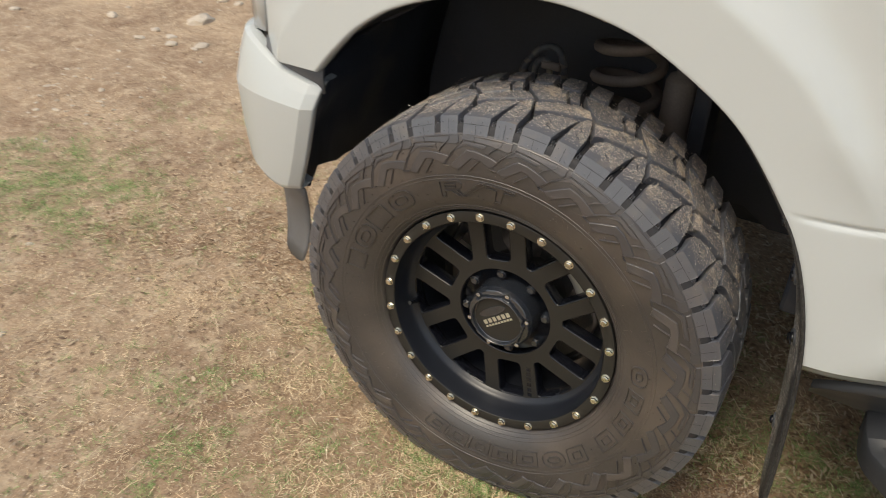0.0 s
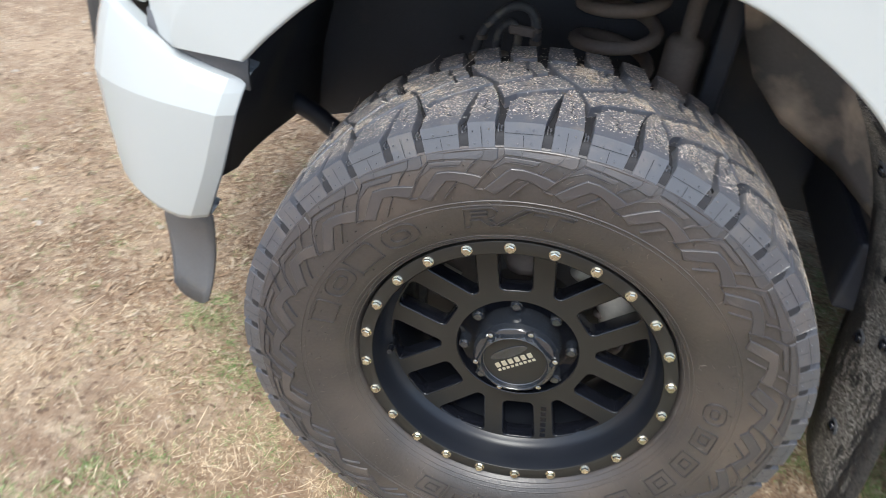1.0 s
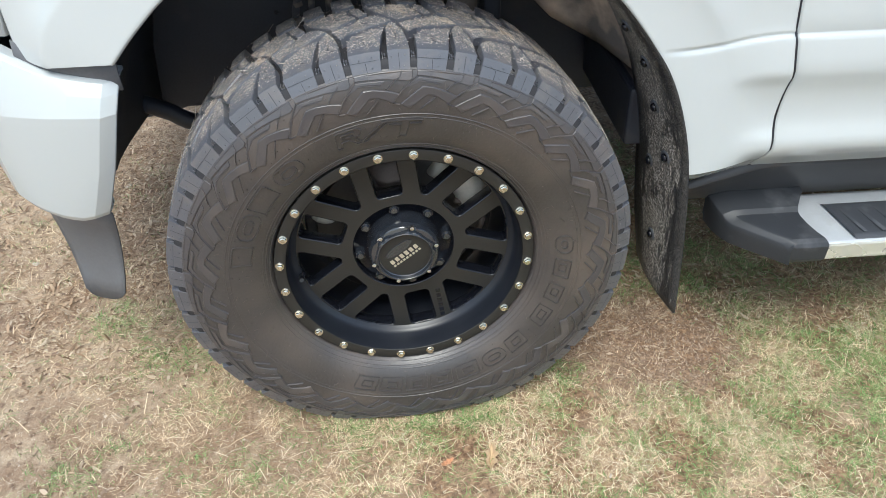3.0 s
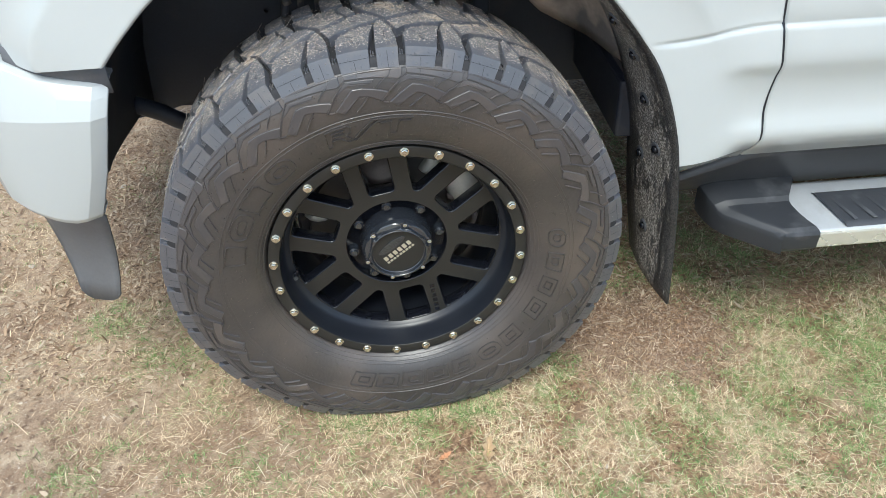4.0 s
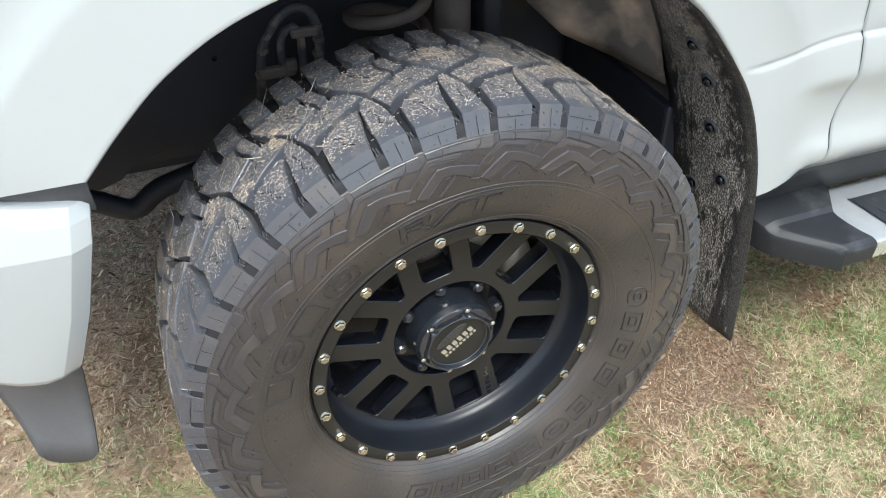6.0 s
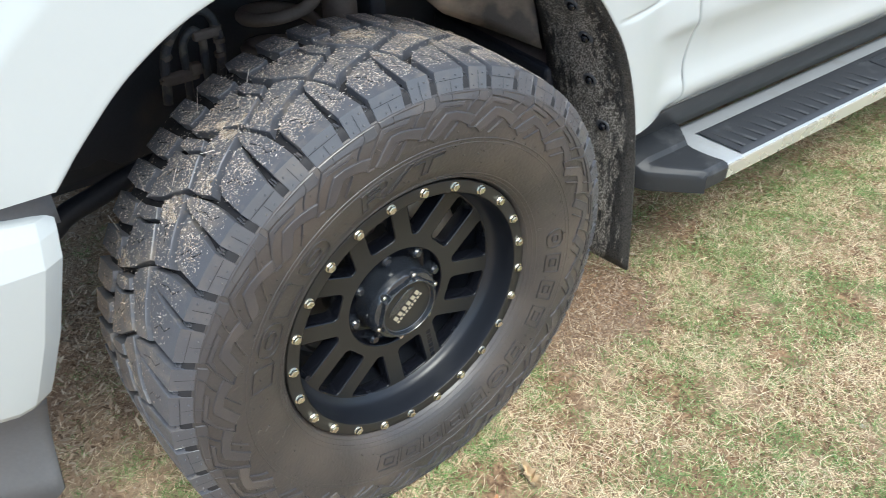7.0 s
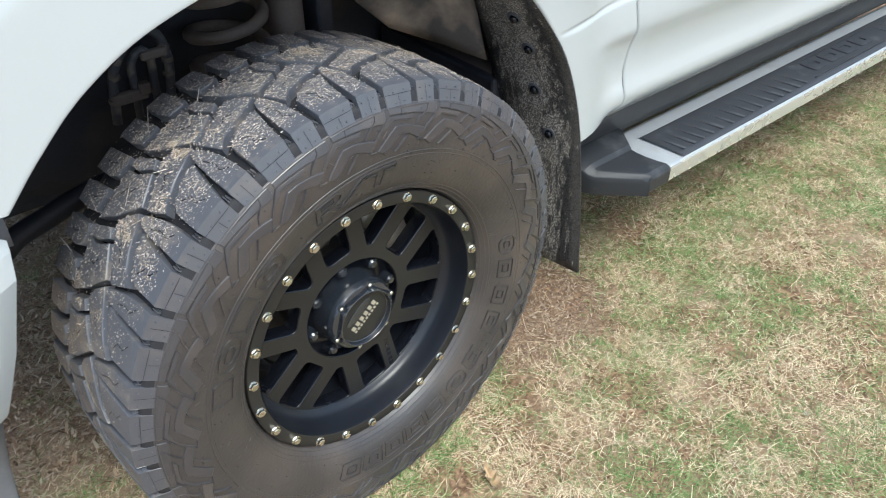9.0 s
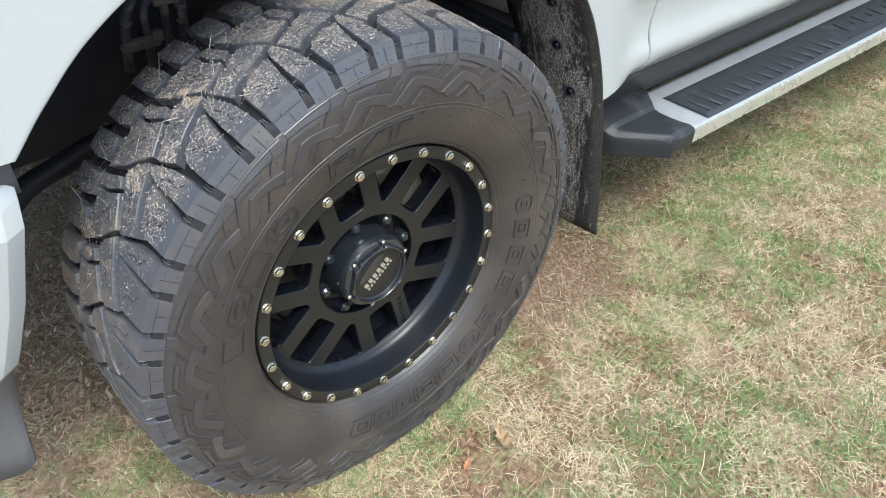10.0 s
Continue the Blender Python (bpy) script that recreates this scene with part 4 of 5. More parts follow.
# bumper: a painted shell that turns in across the nose
PLAN = [(-.470, .0315, .771), (-.50, .030, .776), (-.56, .030, .791), (-.62, .038, .818), (-.675, .060, .838), (-.712, .105, .842), (-.74, .18, .845), (-.80, .38, .845), (-.85, .75, .85), (-.87, 1.05, .85)]
rowsb = []
plan = spline(PLAN, 48)
for i, p in enumerate(plan):
    t = i / 47
    d = (plan[min(i + 1, 47)] - plan[max(i - 1, 0)])
    out = Vector((d.y, -d.x, 0)).normalized()
    out = -out if out.dot(Vector((-.5, -1, 0))) < 0 else out
    top_z, mid_z, low_z = p.z, lerp_table([(0, .722), (.12, .730), (.3, .742), (1, .75)], t), lerp_table([(0, .512), (.02, .510), (.05, .516), (.09, .528), (.13, .539), (.175, .554), (.24, .562), (1, .57)], t)
    lean = lerp_table([(0, 1), (.05, .8), (.1, .5), (.15, .25), (.22, 0)], t)
    sec = []
    for z, o in ((top_z + .002, -.050), (top_z + .003, -.030), (top_z - .002, -.020), ((top_z * .6 + mid_z * .4), -.007), (mid_z, .0065), ((mid_z * .5 + low_z * .5), -.001), (low_z + .03, -.010), (low_z + .010, -.013), (low_z, -.019), (low_z - .004, -.032), (low_z + .004, -.05)):
        f = (top_z - z) / (top_z - low_z)
        shift = -0.083 * lean * (f * f * .35 + f * .65)
        q = p + out * o
        sec.append(Vector((q.x + shift, q.y, z)))
    rowsb.append(sec)
strip = [[v + Vector(o) for v in rowsb[0]] for o in ((-.02, .045, 0), (.018, .034, 0), (.0235, .0185, 0), (.0225, .0140, 0))]
bump_bm = sheet(strip + rowsb)
bmesh.ops.recalc_face_normals(bump_bm, faces=bump_bm.faces)
folds = [e for e in bump_bm.edges if len(e.link_faces) == 2 and e.calc_face_angle(0) > radians(11)]
bmesh.ops.bevel(bump_bm, geom=folds, offset=.017, segments=6, affect="EDGES", profile=0.5, clamp_overlap=True)
bumper = part("front_bumper", bump_bm, PAINT, truck, "white painted front bumper corner", None, True)
bumper.data.set_sharp_from_angle(angle=radians(48))
part("bumper_gap_trim", thick(sheet([[(x, y, z0), (x, y - .004, (z0 + z1) / 2), (x, y, z1)] for x, y, z0, z1 in ((-.445, .062, .752, .812), (-.50, .063, .758, .812), (-.56, .066, .772, .818), (-.60, .074, .79, .84))]), .006), DAM, truck, "", None, True)
dam = []
for t in range(9):
    f = t / 8
    dam.append([Vector((-.535 - .165 * f, .082 + .06 * f * f + .01 * f, .50 + .06 * f)).lerp(Vector((-.568 - .088 * f, .112 + .036 * f, .280 - .010 * f + .02 * (2 * f - 1) ** 4)), s / 6) + Vector((0, .012 * math.sin(math.pi * s / 6) - .016 * (s / 6) ** 5, 0)) for s in range(7)])
part("air_dam", thick(sheet(dam), .004), DAM, truck, "scuffed grey-black plastic air deflector under bumper", None, True)
part("bumper_bracket", bevelled(box(-.62, -.58, .105, .15, .51, .72), .010), LINER, truck)
part("grille_edge", tube([(-.735, .165, .70), (-.748, .19, .76), (-.758, .21, .82), (-.765, .22, .88)], .012, 10, 14), PLASTIC, truck, "", None, True)
part("headlight", thick(sheet([[(-.603, .073, z), (-.65, .092, z - .004), (-.70, .16, z - .006), (-.76, .30, z)] for z in (.846, .92, 1.0, 1.12)]), .01), LENS, truck, "", None, True)

# upper body and far side, which close the truck
part("cab_shell", sheet([[(-.61, .10, 1.2), (-.55, .22, 1.32), (.60, .2, 1.36), (.66, .14, 1.34)], [(-.85, 1.0, 1.22), (-.6, 1.0, 1.38), (.6, 1.0, 1.42), (.7, 1.0, 1.42)], [(-.61, 1.9, 1.2), (-.55, 1.8, 1.32), (.60, 1.8, 1.36), (.66, 1.86, 1.34)]]), PAINT, truck)
part("hood_edge", sheet([[(-.61, .079, 1.198), (-.61, .11, 1.21), (-.55, .22, 1.322)], [(.66, .079, 1.198), (.66, .16, 1.30), (.60, .2, 1.362)]]), PAINT, truck)
part("cab", box(.72, 1.9, .20, 1.86, 1.40, 1.92, .06), PAINT, truck)
part("floor_pan", box(.62, 3.2, .20, 1.8, .52, .60), LINER, truck)
part("frame_rail", box(-.70, 3.2, .62, .70, .60, .74, .01), LINER, truck)
part("engine_tray", box(-.66, .60, .78, 1.62, .36, .60, .03), LINER, truck)
part("far_wheel", lathe([(.21, .02), (.25, -.01), (.33, -.03), (.40, -.02), (.42, .01), (.424, .11), (.42, .21), (.40, .24), (.33, .25), (.25, .23), (.21, .20)], 64, True), RUBBER, truck, "", pose(0, 1.66, .415), True)
part("transmission_tray", box(.60, 2.4, .80, 1.30, .38, .56, .03), LINER, truck)
part("far_side", box(-.80, 3.2, 1.9, 1.95, .55, 1.35), PAINT, truck)
part("bulkhead", box(.66, .70, .14, 1.88, .52, 1.45), LINER, truck)
part("nose_panel", box(-.88, -.82, .30, 1.70, .52, 1.20, .02), PLASTIC, truck)
part("bed", box(1.9, 3.2, .13, 1.9, .62, 1.36, .03), PAINT, truck)
part("radiator_support", box(-.74, -.70, .30, 1.7, .64, 1.2), LINER, truck)

# ---- wheel well ----
liner_rows = []
for i in range(12, NLIP, 6):
    a = lip[i]
    out = Vector((a.x, 0, a.z - .50)).normalized()
    liner_rows.append([a + out * o + Vector((0, y - .033, 0)) for y, o in ((.040, .004), (.07, .010), (.12, .022), (.20, .030), (.30, .034), (.40, .034), (.50, .034), (.61, .034))])
liner_bm = thick(sheet(liner_rows), .003)
for f in liner_bm.faces:
    f.material_index = 1 if .14 < f.calc_center_median().x < .43 else 0
wheel_liner = part("wheel_liner", liner_bm, LINER, truck, "black wheel arch liner streaked with dried mud", None, True)
wheel_liner.data.materials.append(MUDDY)
# inner wall, stopping above the ground, with a ragged front edge
wall = [(-.70, 1.12), (.60, 1.12), (.60, .46), (.36, .46), (.30, .50), (.10, .49), (-.10, .50), (-.267, .500), (-.30, .525), (-.327, .516), (-.365, .520), (-.40, .505), (-.43, .515), (-.468, .470), (-.531, .449), (-.545, .462), (-.589, .437), (-.64, .430), (-.70, .44)]
part_of("inner_wall", plate(wall, [[(-.255 + .006 * math.cos(a), .680 + .006 * math.sin(a)) for a in [k * math.pi / 4 for k in range(8)]]], .006, .001), INNER, truck, "", Matrix.Translation((0, .60, 0)))
front_rows = []
for y, top_x, low_x, top_z, low_z in ((.070, -.458, -.540, .80, .66), (.10, -.466, -.565, .80, .58), (.12, -.470, -.575, .80, .485), (.14, -.475, -.575, .80, .475), (.165, -.48, -.57, .81, .520), (.19, -.485, -.56, .81, .522), (.22, -.488, -.56, .82, .515), (.25, -.49, -.56, .82, .520), (.31, -.49, -.56, .83, .518), (.376, -.49, -.56, .83, .512), (.48, -.49, -.56, .84, .50), (.60, -.49, -.56, .84, .450)):
    front_rows.append([(top_x, y, top_z), (top_x - .030, y + .004, top_z - .10), (low_x + .012, y + .004, (top_z + low_z) / 2 - .03), (low_x, y, low_z)])
part("front_liner", thick(sheet(front_rows), .004), LINER, truck, "", None, True)
part("rear_liner", thick(sheet([[(.400, .22, .84), (.430, .225, .765), (.452, .23, .70), (.462, .23, .672)], [(.36, .30, .87), (.385, .31, .78), (.405, .32, .72), (.415, .325, .690)], [(.27, .34, .90), (.285, .35, .82), (.305, .36, .765), (.320, .36, .735)], [(.20, .36, .93), (.225, .37, .86), (.245, .375, .82), (.258, .375, .795)]]), .004), MUDDY, truck, "", None, True)
part("body_mount", bevelled(box(.455, .62, .205, .58, .515, .640), .008), LINER, truck, "black body mount with dirt lying on it")
pile = [[(.470 + .011 * i, .215 + .022 * j, .640 + .016 * max(0.0, .35 + noise.noise(Vector((i * .7, j * .6, 4.0)))) * math.sin(math.pi * i / 9) * (1 if 0 < j < 14 else 0)) for i in range(10)] for j in range(15)]
part("dried_mud", sheet(pile), RUST, truck, "brown dirt lying on the body mount", None, True)
coil = [(.035 + .066 * math.cos(a), .455 + .066 * math.sin(a), .62 + .062 * a / (2 * math.pi)) for a in [2 * math.pi * i / 12 for i in range(12 * 6)]]
part("coil_spring", tube(coil, .0115, 8, 260), RUST, truck, "dusty brown steel coil spring", None, True)
part("shock_absorber", lathe([(.0, .0), (.030, .0), (.032, .01), (.032, .30), (.026, .312), (.014, .315), (.014, .42)], 24), RUST, truck, "", pose(.150, .445, .50, 90, 0, 0) @ Matrix.Scale(1, 4), True)
part("shock_bracket", bevelled(box(.19, .225, .40, .48, .60, 1.0), .006), LINER, truck)
part("brake_hose", tube([(-.200, .42, .68), (-.195, .42, .715), (-.186, .42, .765), (-.155, .42, .808), (-.128, .42, .822), (-.103, .42, .811), (-.093, .42, .768), (-.099, .42, .715), (-.105, .43, .66)], .0078, 10, 40), HOSE, truck, "", None, True)
part("brake_hose", tube([(-.160, .425, .67), (-.158, .42, .725), (-.156, .415, .775), (-.137, .415, .794), (-.124, .415, .778), (-.124, .42, .737), (-.122, .43, .67)], .0068, 10, 34), HOSE, truck, "", None, True)
for x, y, z, lean in ((-.186, .42, .758, 10), (-.176, .42, .783, 35), (-.096, .42, .788, -15), (-.094, .42, .765, 0), (-.097, .42, .742, 5), (-.195, .42, .72, 5)):
    part("hose_band", bevelled(lathe([(.0095, -.004), (.0095, .004), (.006, .004), (.006, -.004)], 14, True), .0008), RUST, truck, "", pose(x, y, z, 90, 0, 0) @ Matrix.Rotation(radians(lean), 4, "Z"), True)
part("hose_clip", bevelled(box(-.140, -.096, .404, .418, .776, .792), .004), RUST, truck)
part("hose_clip", bevelled(box(-.200, -.140, .408, .424, .712, .732), .005), RUST, truck)
part("hose_clip", bevelled(box(-.155, -.136, .402, .420, .722, .742), .004), RUST, truck)
part("sway_bar", tube([(-.56, .47, .535), (-.503, .47, .510), (-.476, .47, .491), (-.445, .47, .482), (-.403, .47, .511), (-.347, .47, .527), (-.290, .47, .543), (-.2, .47, .56)], .0195, 12, 24), LINER, truck, "", None, True)

# ---- mud flap ----
outer_edge = spline([(.345, .040, .895), (.405, .036, .826), (.462, .032, .742), (.499, .029, .652), (.523, .025, .55), (.538, .016, .40), (.545, .004, .232)], 36)
inner_edge = spline([(.345, .165, .885), (.392, .19, .815), (.436, .207, .735), (.466, .215, .650), (.490, .228, .54), (.508, .226, .38), (.527, .207, .238)], 36)
flap_rows = [[a.lerp(b, t / 8) + Vector((-.010 * math.sin(math.pi * t / 8), 0, 0)) for t in range(9)] for a, b in zip(outer_edge, inner_edge)]
mud_flap = part("mud_flap", thick(sheet(flap_rows), .005), FLAP, truck, "black rubber mud flap caked with pale dried mud", None, True)
for i, t in ((5, .39), (9, .38), (14, .43), (19, .31), (21, .61), (29, .50)):
    k = min(7, int(t * 8))
    p = flap_rows[i][k].lerp(flap_rows[i][k + 1], t * 8 - k)
    n = (flap_rows[i + 1][k] - flap_rows[i][k]).cross(flap_rows[i][k + 1] - flap_rows[i][k]).normalized()
    n = -n if n.x > 0 else n
    place = Matrix.Translation(p + n * .006) @ n.to_track_quat("-Y", "Z").to_matrix().to_4x4()
    screw = part("screw", bevelled(lathe([(.0, -.0075), (.0052, -.0070), (.0078, -.0045), (.0082, .0)], 12), .0006), GLOSS, mud_flap, "dark domed screw head ringed with dried mud", place, True)
    part("washer", lathe([(.0082, .0), (.0105, -.0022), (.0140, -.0012), (.0155, .005)], 20), HOSE, screw, "", None, True)

# ---- running board ----
BOARD_END = 3.0
prof = [(.172, .372), (.170, .394), (.160, .3955), (.012, .3905), (.006, .388), (.004, .383), (.005, .352), (.012, .346), (.03, .346)]
xs_b = [.80, .86, 1.2, 1.8, 2.4, BOARD_END]
board = part("running_board", sheet([[(x, y, z) for y, z in prof] for x in xs_b]), STEEL, truck, "brushed metal running board with black ribbed tread pad", None, True)
part("edge_trim", thick(sheet([[(max(x, .8265), .0035, .3875), (max(x, .8265), .0020, .383), (max(x, .8265), .0025, .353), (max(x, .8265), .008, .347)] for x in xs_b]), .002), TRIM, board, "pale gold polished edge trim")
pad_top = []
x = .873
while x < BOARD_END - .02:
    pad_top.append([(x - .008, .126, .3944), (x - .008, .124, .3982), (x - .006, .119, .3992), (x + .006, .026, .3965), (x + .008, .015, .3958), (x + .010, .0105, .3905)])
    x += .0065
part("step_pad", sheet(pad_top), PAD, board, "dusty black ribbed rubber step pad", None, True)
rng = random.Random(3)
for start, stop in ((.90, 1.46), (1.98, 2.62)):
    x = start
    while x < stop:
        w = rng.uniform(.0035, .0065)
        rib_bm = bevelled(box(-w, w, -.047, .047, -.0015, .0012), .0008, 1)
        part("pad_rib", rib_bm, PAD_RIB, board, "", pose(x, .070, .3984, -1.3, 0, 8 + rng.uniform(-2, 2)))
        x += rng.uniform(.034, .048)
for i in range(4):
    bm = plate(rounded([(-.034, -.026), (.034, -.026), (.034, .026), (-.034, .026)], .010), [rounded([(-.020, -.012), (.020, -.012), (.020, .012), (-.020, .012)], .006)], .004, .0008)
    part_of("raised_mark", bm, PAD, board, "", pose(1.575 + .088 * i, .075, .401, -90, 0, 0))
for y0 in (.026, .106):
    part("pad_line", box(1.50, 1.92, y0, y0 + .003, .396, .4005), PAD, board)
cap_rows = []
for k in range(9):
    f = k / 8
    row = []
    for y, z, x1, x0 in ((.176, .350, .835, .640), (.176, .418, .835, .640), (.152, .4165, .833, .641), (.128, .413, .818, .644), (.108, .4085, .806, .650), (.098, .4015, .803, .655), (.085, .3995, .803, .662), (.060, .3985, .806, .688), (.035, .3975, .812, .715), (.014, .3965, .820, .738), (.005, .392, .824, .747), (.001, .383, .826, .752), (.002, .352, .826, .752), (.012, .339, .826, .744), (.10, .337, .826, .668), (.16, .337, .826, .648)):
        edge_drop = .010 * max(0.0, 1 - f * 5) ** 2
        row.append((x0 + (x1 - x0) * f, y, z - edge_drop if z > .39 else z + edge_drop * .6))
    cap_rows.append(row)
cap_bm = sheet(cap_rows)
tops = cap_rows[0][1:12]
upper = [cap_bm.verts.new(p) for p in tops]
mid = [cap_bm.verts.new((x - .0015, y - .0015, .376 if z < .39 else z - .010)) for x, y, z in tops]
lower = [cap_bm.verts.new((x + .003, y, .342)) for x, y, z in tops]
for hi, lo in ((upper, mid), (mid, lower)):
    for k in range(len(tops) - 1):
        cap_bm.faces.new((hi[k], hi[k + 1], lo[k + 1], lo[k]))
bmesh.ops.remove_doubles(cap_bm, verts=cap_bm.verts, dist=1e-5)
bmesh.ops.recalc_face_normals(cap_bm, faces=cap_bm.faces)
end_cap = part("end_cap", bevelled(cap_bm, .0018, 2, 28), CAP, board, "grey-black moulded plastic end cap", None, True)
end_cap.data.set_sharp_from_angle(angle=radians(20))
rail_rows = []
for x, h in ((.545, .16), (.55, .20), (.60, .42), (.65, .63), (.70, .84), (.73, .93), (.77, 1), (1.2, 1), (2.0, 1), (BOARD_END, 1)):
    rail_rows.append([(x, .19, .385), (x, .172, .40), (x, .160, .41 + .022 * h), (x, .142, .42 + .046 * h), (x, .126, .43 + .066 * h), (x, .118, .436 + .074 * h), (x, .135, .44 + .085 * h)])
part("rocker_rail", sheet(rail_rows), PLASTIC, board, "", None, True)
for x in (.95, 1.9, 2.7):
    part("board_bracket", bevelled(box(x - .03, x + .03, .20, .52, .385, .44), .008), LINER, board)


# ---- grass, litter and stones ----
def blades(name, xy, length, width, lie, mat, label, category, seed):
    """Many thin curved blades as one mesh. lie: 0 upright, 1 flat on the ground."""
    rng = np.random.default_rng(seed)
    n = len(xy)
    az = rng.uniform(0, 2 * np.pi, n)
    ln = length[0] + (length[1] - length[0]) * rng.random(n) ** 1.7
    wd = width[0] + (width[1] - width[0]) * rng.random(n)
    el = np.radians(np.clip(rng.normal(90 * (1 - lie), 18, n), 3, 88))
    z0 = np.array([ground_z(x, y) for x, y in xy])
    d = np.stack([np.cos(az), np.sin(az)], 1)
    side = np.stack([-np.sin(az), np.cos(az)], 1)
    bend = rng.normal(0, .16, n)
    v = np.zeros((n, 6, 3))
    for i, (t, w) in enumerate(((0, .8), (.55, 1.0), (1, .25))):
        curl = 1 - .35 * t * (1 - lie)
        out = d * (ln * t * np.cos(el * curl))[:, None] + side * (bend * ln * t * t)[:, None]
        up = z0 + .001 + ln * t * np.sin(el) * (1 - .45 * t) + lie * .004 * rng.random(n)
        for k, s in ((0, -1), (1, 1)):
            v[:, 2 * i + k, :2] = xy + out + side * (s * w * wd / 2)[:, None]
            v[:, 2 * i + k, 2] = up
    base = np.arange(n)[:, None] * 6
    faces = np.concatenate([base + [0, 1, 3, 2], base + [2, 3, 5, 4]], 1).reshape(-1, 4)
    me = bpy.data.meshes.new(name)
    me.vertices.add(n * 6)
    me.vertices.foreach_set("co", v.reshape(-1))
    me.loops.add(faces.size)
    me.loops.foreach_set("vertex_index", faces.reshape(-1).astype(np.int32))
    me.polygons.add(len(faces))
    me.polygons.foreach_set("loop_start", np.arange(0, faces.size, 4, dtype=np.int32))
    me.update()
    me.materials.append(mat)
    ob = new(name, me)
    return tagged(ob, label, category, kind="stuff")


def patchy(seed, count, x0, x1, y0, y1, weight):
    rng = np.random.default_rng(seed)
    out = []
    while len(out) < count:
        x, y = rng.uniform(x0, x1), rng.uniform(y0, y1)
        if rng.random() < weight(x, y):
            out.append((x, y))
    return np.array(out)


def fbm(x, y, f, k):
    return .5 + .5 * (noise.noise(Vector((x * f, y * f, k))) + .5 * noise.noise(Vector((x * f * 2.3, y * f * 2.3, k + 5)))) / 1.1


def clear(x, y):
    """Bare where the tyre stands."""
    return 0.0 if abs(x) < .13 and -.04 < y < .26 else 1.0


def straw_weight(x, y):
    w = .22 + .78 * smooth(-1.15, -.15, x + .35 * (fbm(x, y, 2.1, 4) - .5) * 2 - .30 * (y < -.1))
    w *= .12 + .88 * smooth(.34, .56, fbm(x, y, 6.5, 9))
    w *= .10 + .90 * smooth(.13, .25, math.hypot((x - .57) * .85, (y - .16) * 1.15) + .08 * (fbm(x, y, 9, 5) - .5))
    return w * clear(x, y) * (1 - .50 * smooth(.28, .55, y) * smooth(-1.0, -.7, x)) * (1 - .45 * smooth(.12, .3, y) * smooth(.2, .4, x))


def green_weight(x, y):
    w = (.40 + .60 * smooth(.42, .66, fbm(x, y, 3.2, 21))) * (.07 + .93 * smooth(-.9, .7, x)) * (.22 + .78 * smooth(.42, .62, fbm(x, y, 19, 2)) * (.4 + .6 * smooth(.42, .6, fbm(x, y, 37, 6))))
    w = max(w, .6 * (1 - smooth(.06, .50, math.hypot((x + 1.98) * .6, y - .26))) * (.2 + .8 * smooth(.4, .62, fbm(x, y, 9, 3))))
    w = max(w, .5 * (1 - smooth(.03, .10, math.hypot(x + .72, y - .36))))
    w = max(w, .30 * (1 - smooth(.10, .34, math.hypot((x + .62) * .7, y + .30))) * smooth(.42, .60, fbm(x, y, 8, 23)))
    w = max(w, .45 * (1 - smooth(.10, .26, math.hypot((x + .46) * .9, y - .22))) * smooth(.40, .60, fbm(x, y, 12, 29)))
    w = max(w, .55 * (1 - smooth(.05, .20, math.hypot(x - .75, (y - .18) * 1.4))))
    w = max(w, .8 * smooth(.44, .62, fbm(x, y, 4.5, 17)) * smooth(.7, 1.0, x) * (1 - smooth(2.2, 2.8, x)) * smooth(-.42, -.12, y) * (1 - smooth(.12, .30, y)))
    w *= smooth(.12, .24, math.hypot((x - .57) * .85, (y - .16) * 1.15))
    return w * clear(x, y) * (.35 if y > .55 and x > 0 else 1)


def tufts(seed, count, x0, x1, y0, y1, weight, low, high, spread_m):
    """Roots gathered in small tufts."""
    rng = np.random.default_rng(seed)
    out = []
    for x, y in patchy(seed, count, x0, x1, y0, y1, weight):
        k = rng.integers(low, high)
        out.append(np.array([x, y]) + rng.normal(0, spread_m * (.5 + rng.random()), (k, 2)))
    return np.concatenate(out)


blades("dead_grass", patchy(11, 120000, -1.6, 3.1, -.85, 1.2, straw_weight), (.006, .022), (.0008, .0017), .76, STRAW, "short dry straw-coloured trampled grass", "dead grass", 1)
blades("dead_grass", tufts(15, 5600, -1.2, 3.1, -.85, 1.0, straw_weight, 4, 12, .011), (.008, .028), (.0007, .0014), .70, STRAW, "clumps of dry pale grass stalks", "dead grass", 5)
blades("dead_grass", patchy(26, 21000, -1.3, 2.6, -.85, .9, lambda x, y: straw_weight(x, y) * (.3 + .7 * smooth(.40, .62, fbm(x, y, 8, 12))) * (.2 + .8 * smooth(-.7, .1, x))), (.016, .050), (.0007, .0014), .84, PALE_STRAW, "long bleached dry grass stalks lying criss-cross", "dead grass", 14)
blades("dead_grass", patchy(12, 12000, -4.4, -1.4, -.7, 2.6, lambda x, y: .25 + .5 * smooth(.4, .6, fbm(x, y, 3, 8))), (.012, .045), (.001, .0022), .92, STRAW, "sparse dry straw scattered over bare soil", "dead grass", 2)
blades("dead_grass", patchy(21, 38000, -2.2, 3.6, -2.8, -.84, lambda x, y: (.3 + .7 * smooth(.34, .56, fbm(x, y, 6.5, 9))) * smooth(-2.2, -1.0, x)), (.006, .026), (.0012, .0028), .80, STRAW, "short dry turf away from the truck", "dead grass", 10)
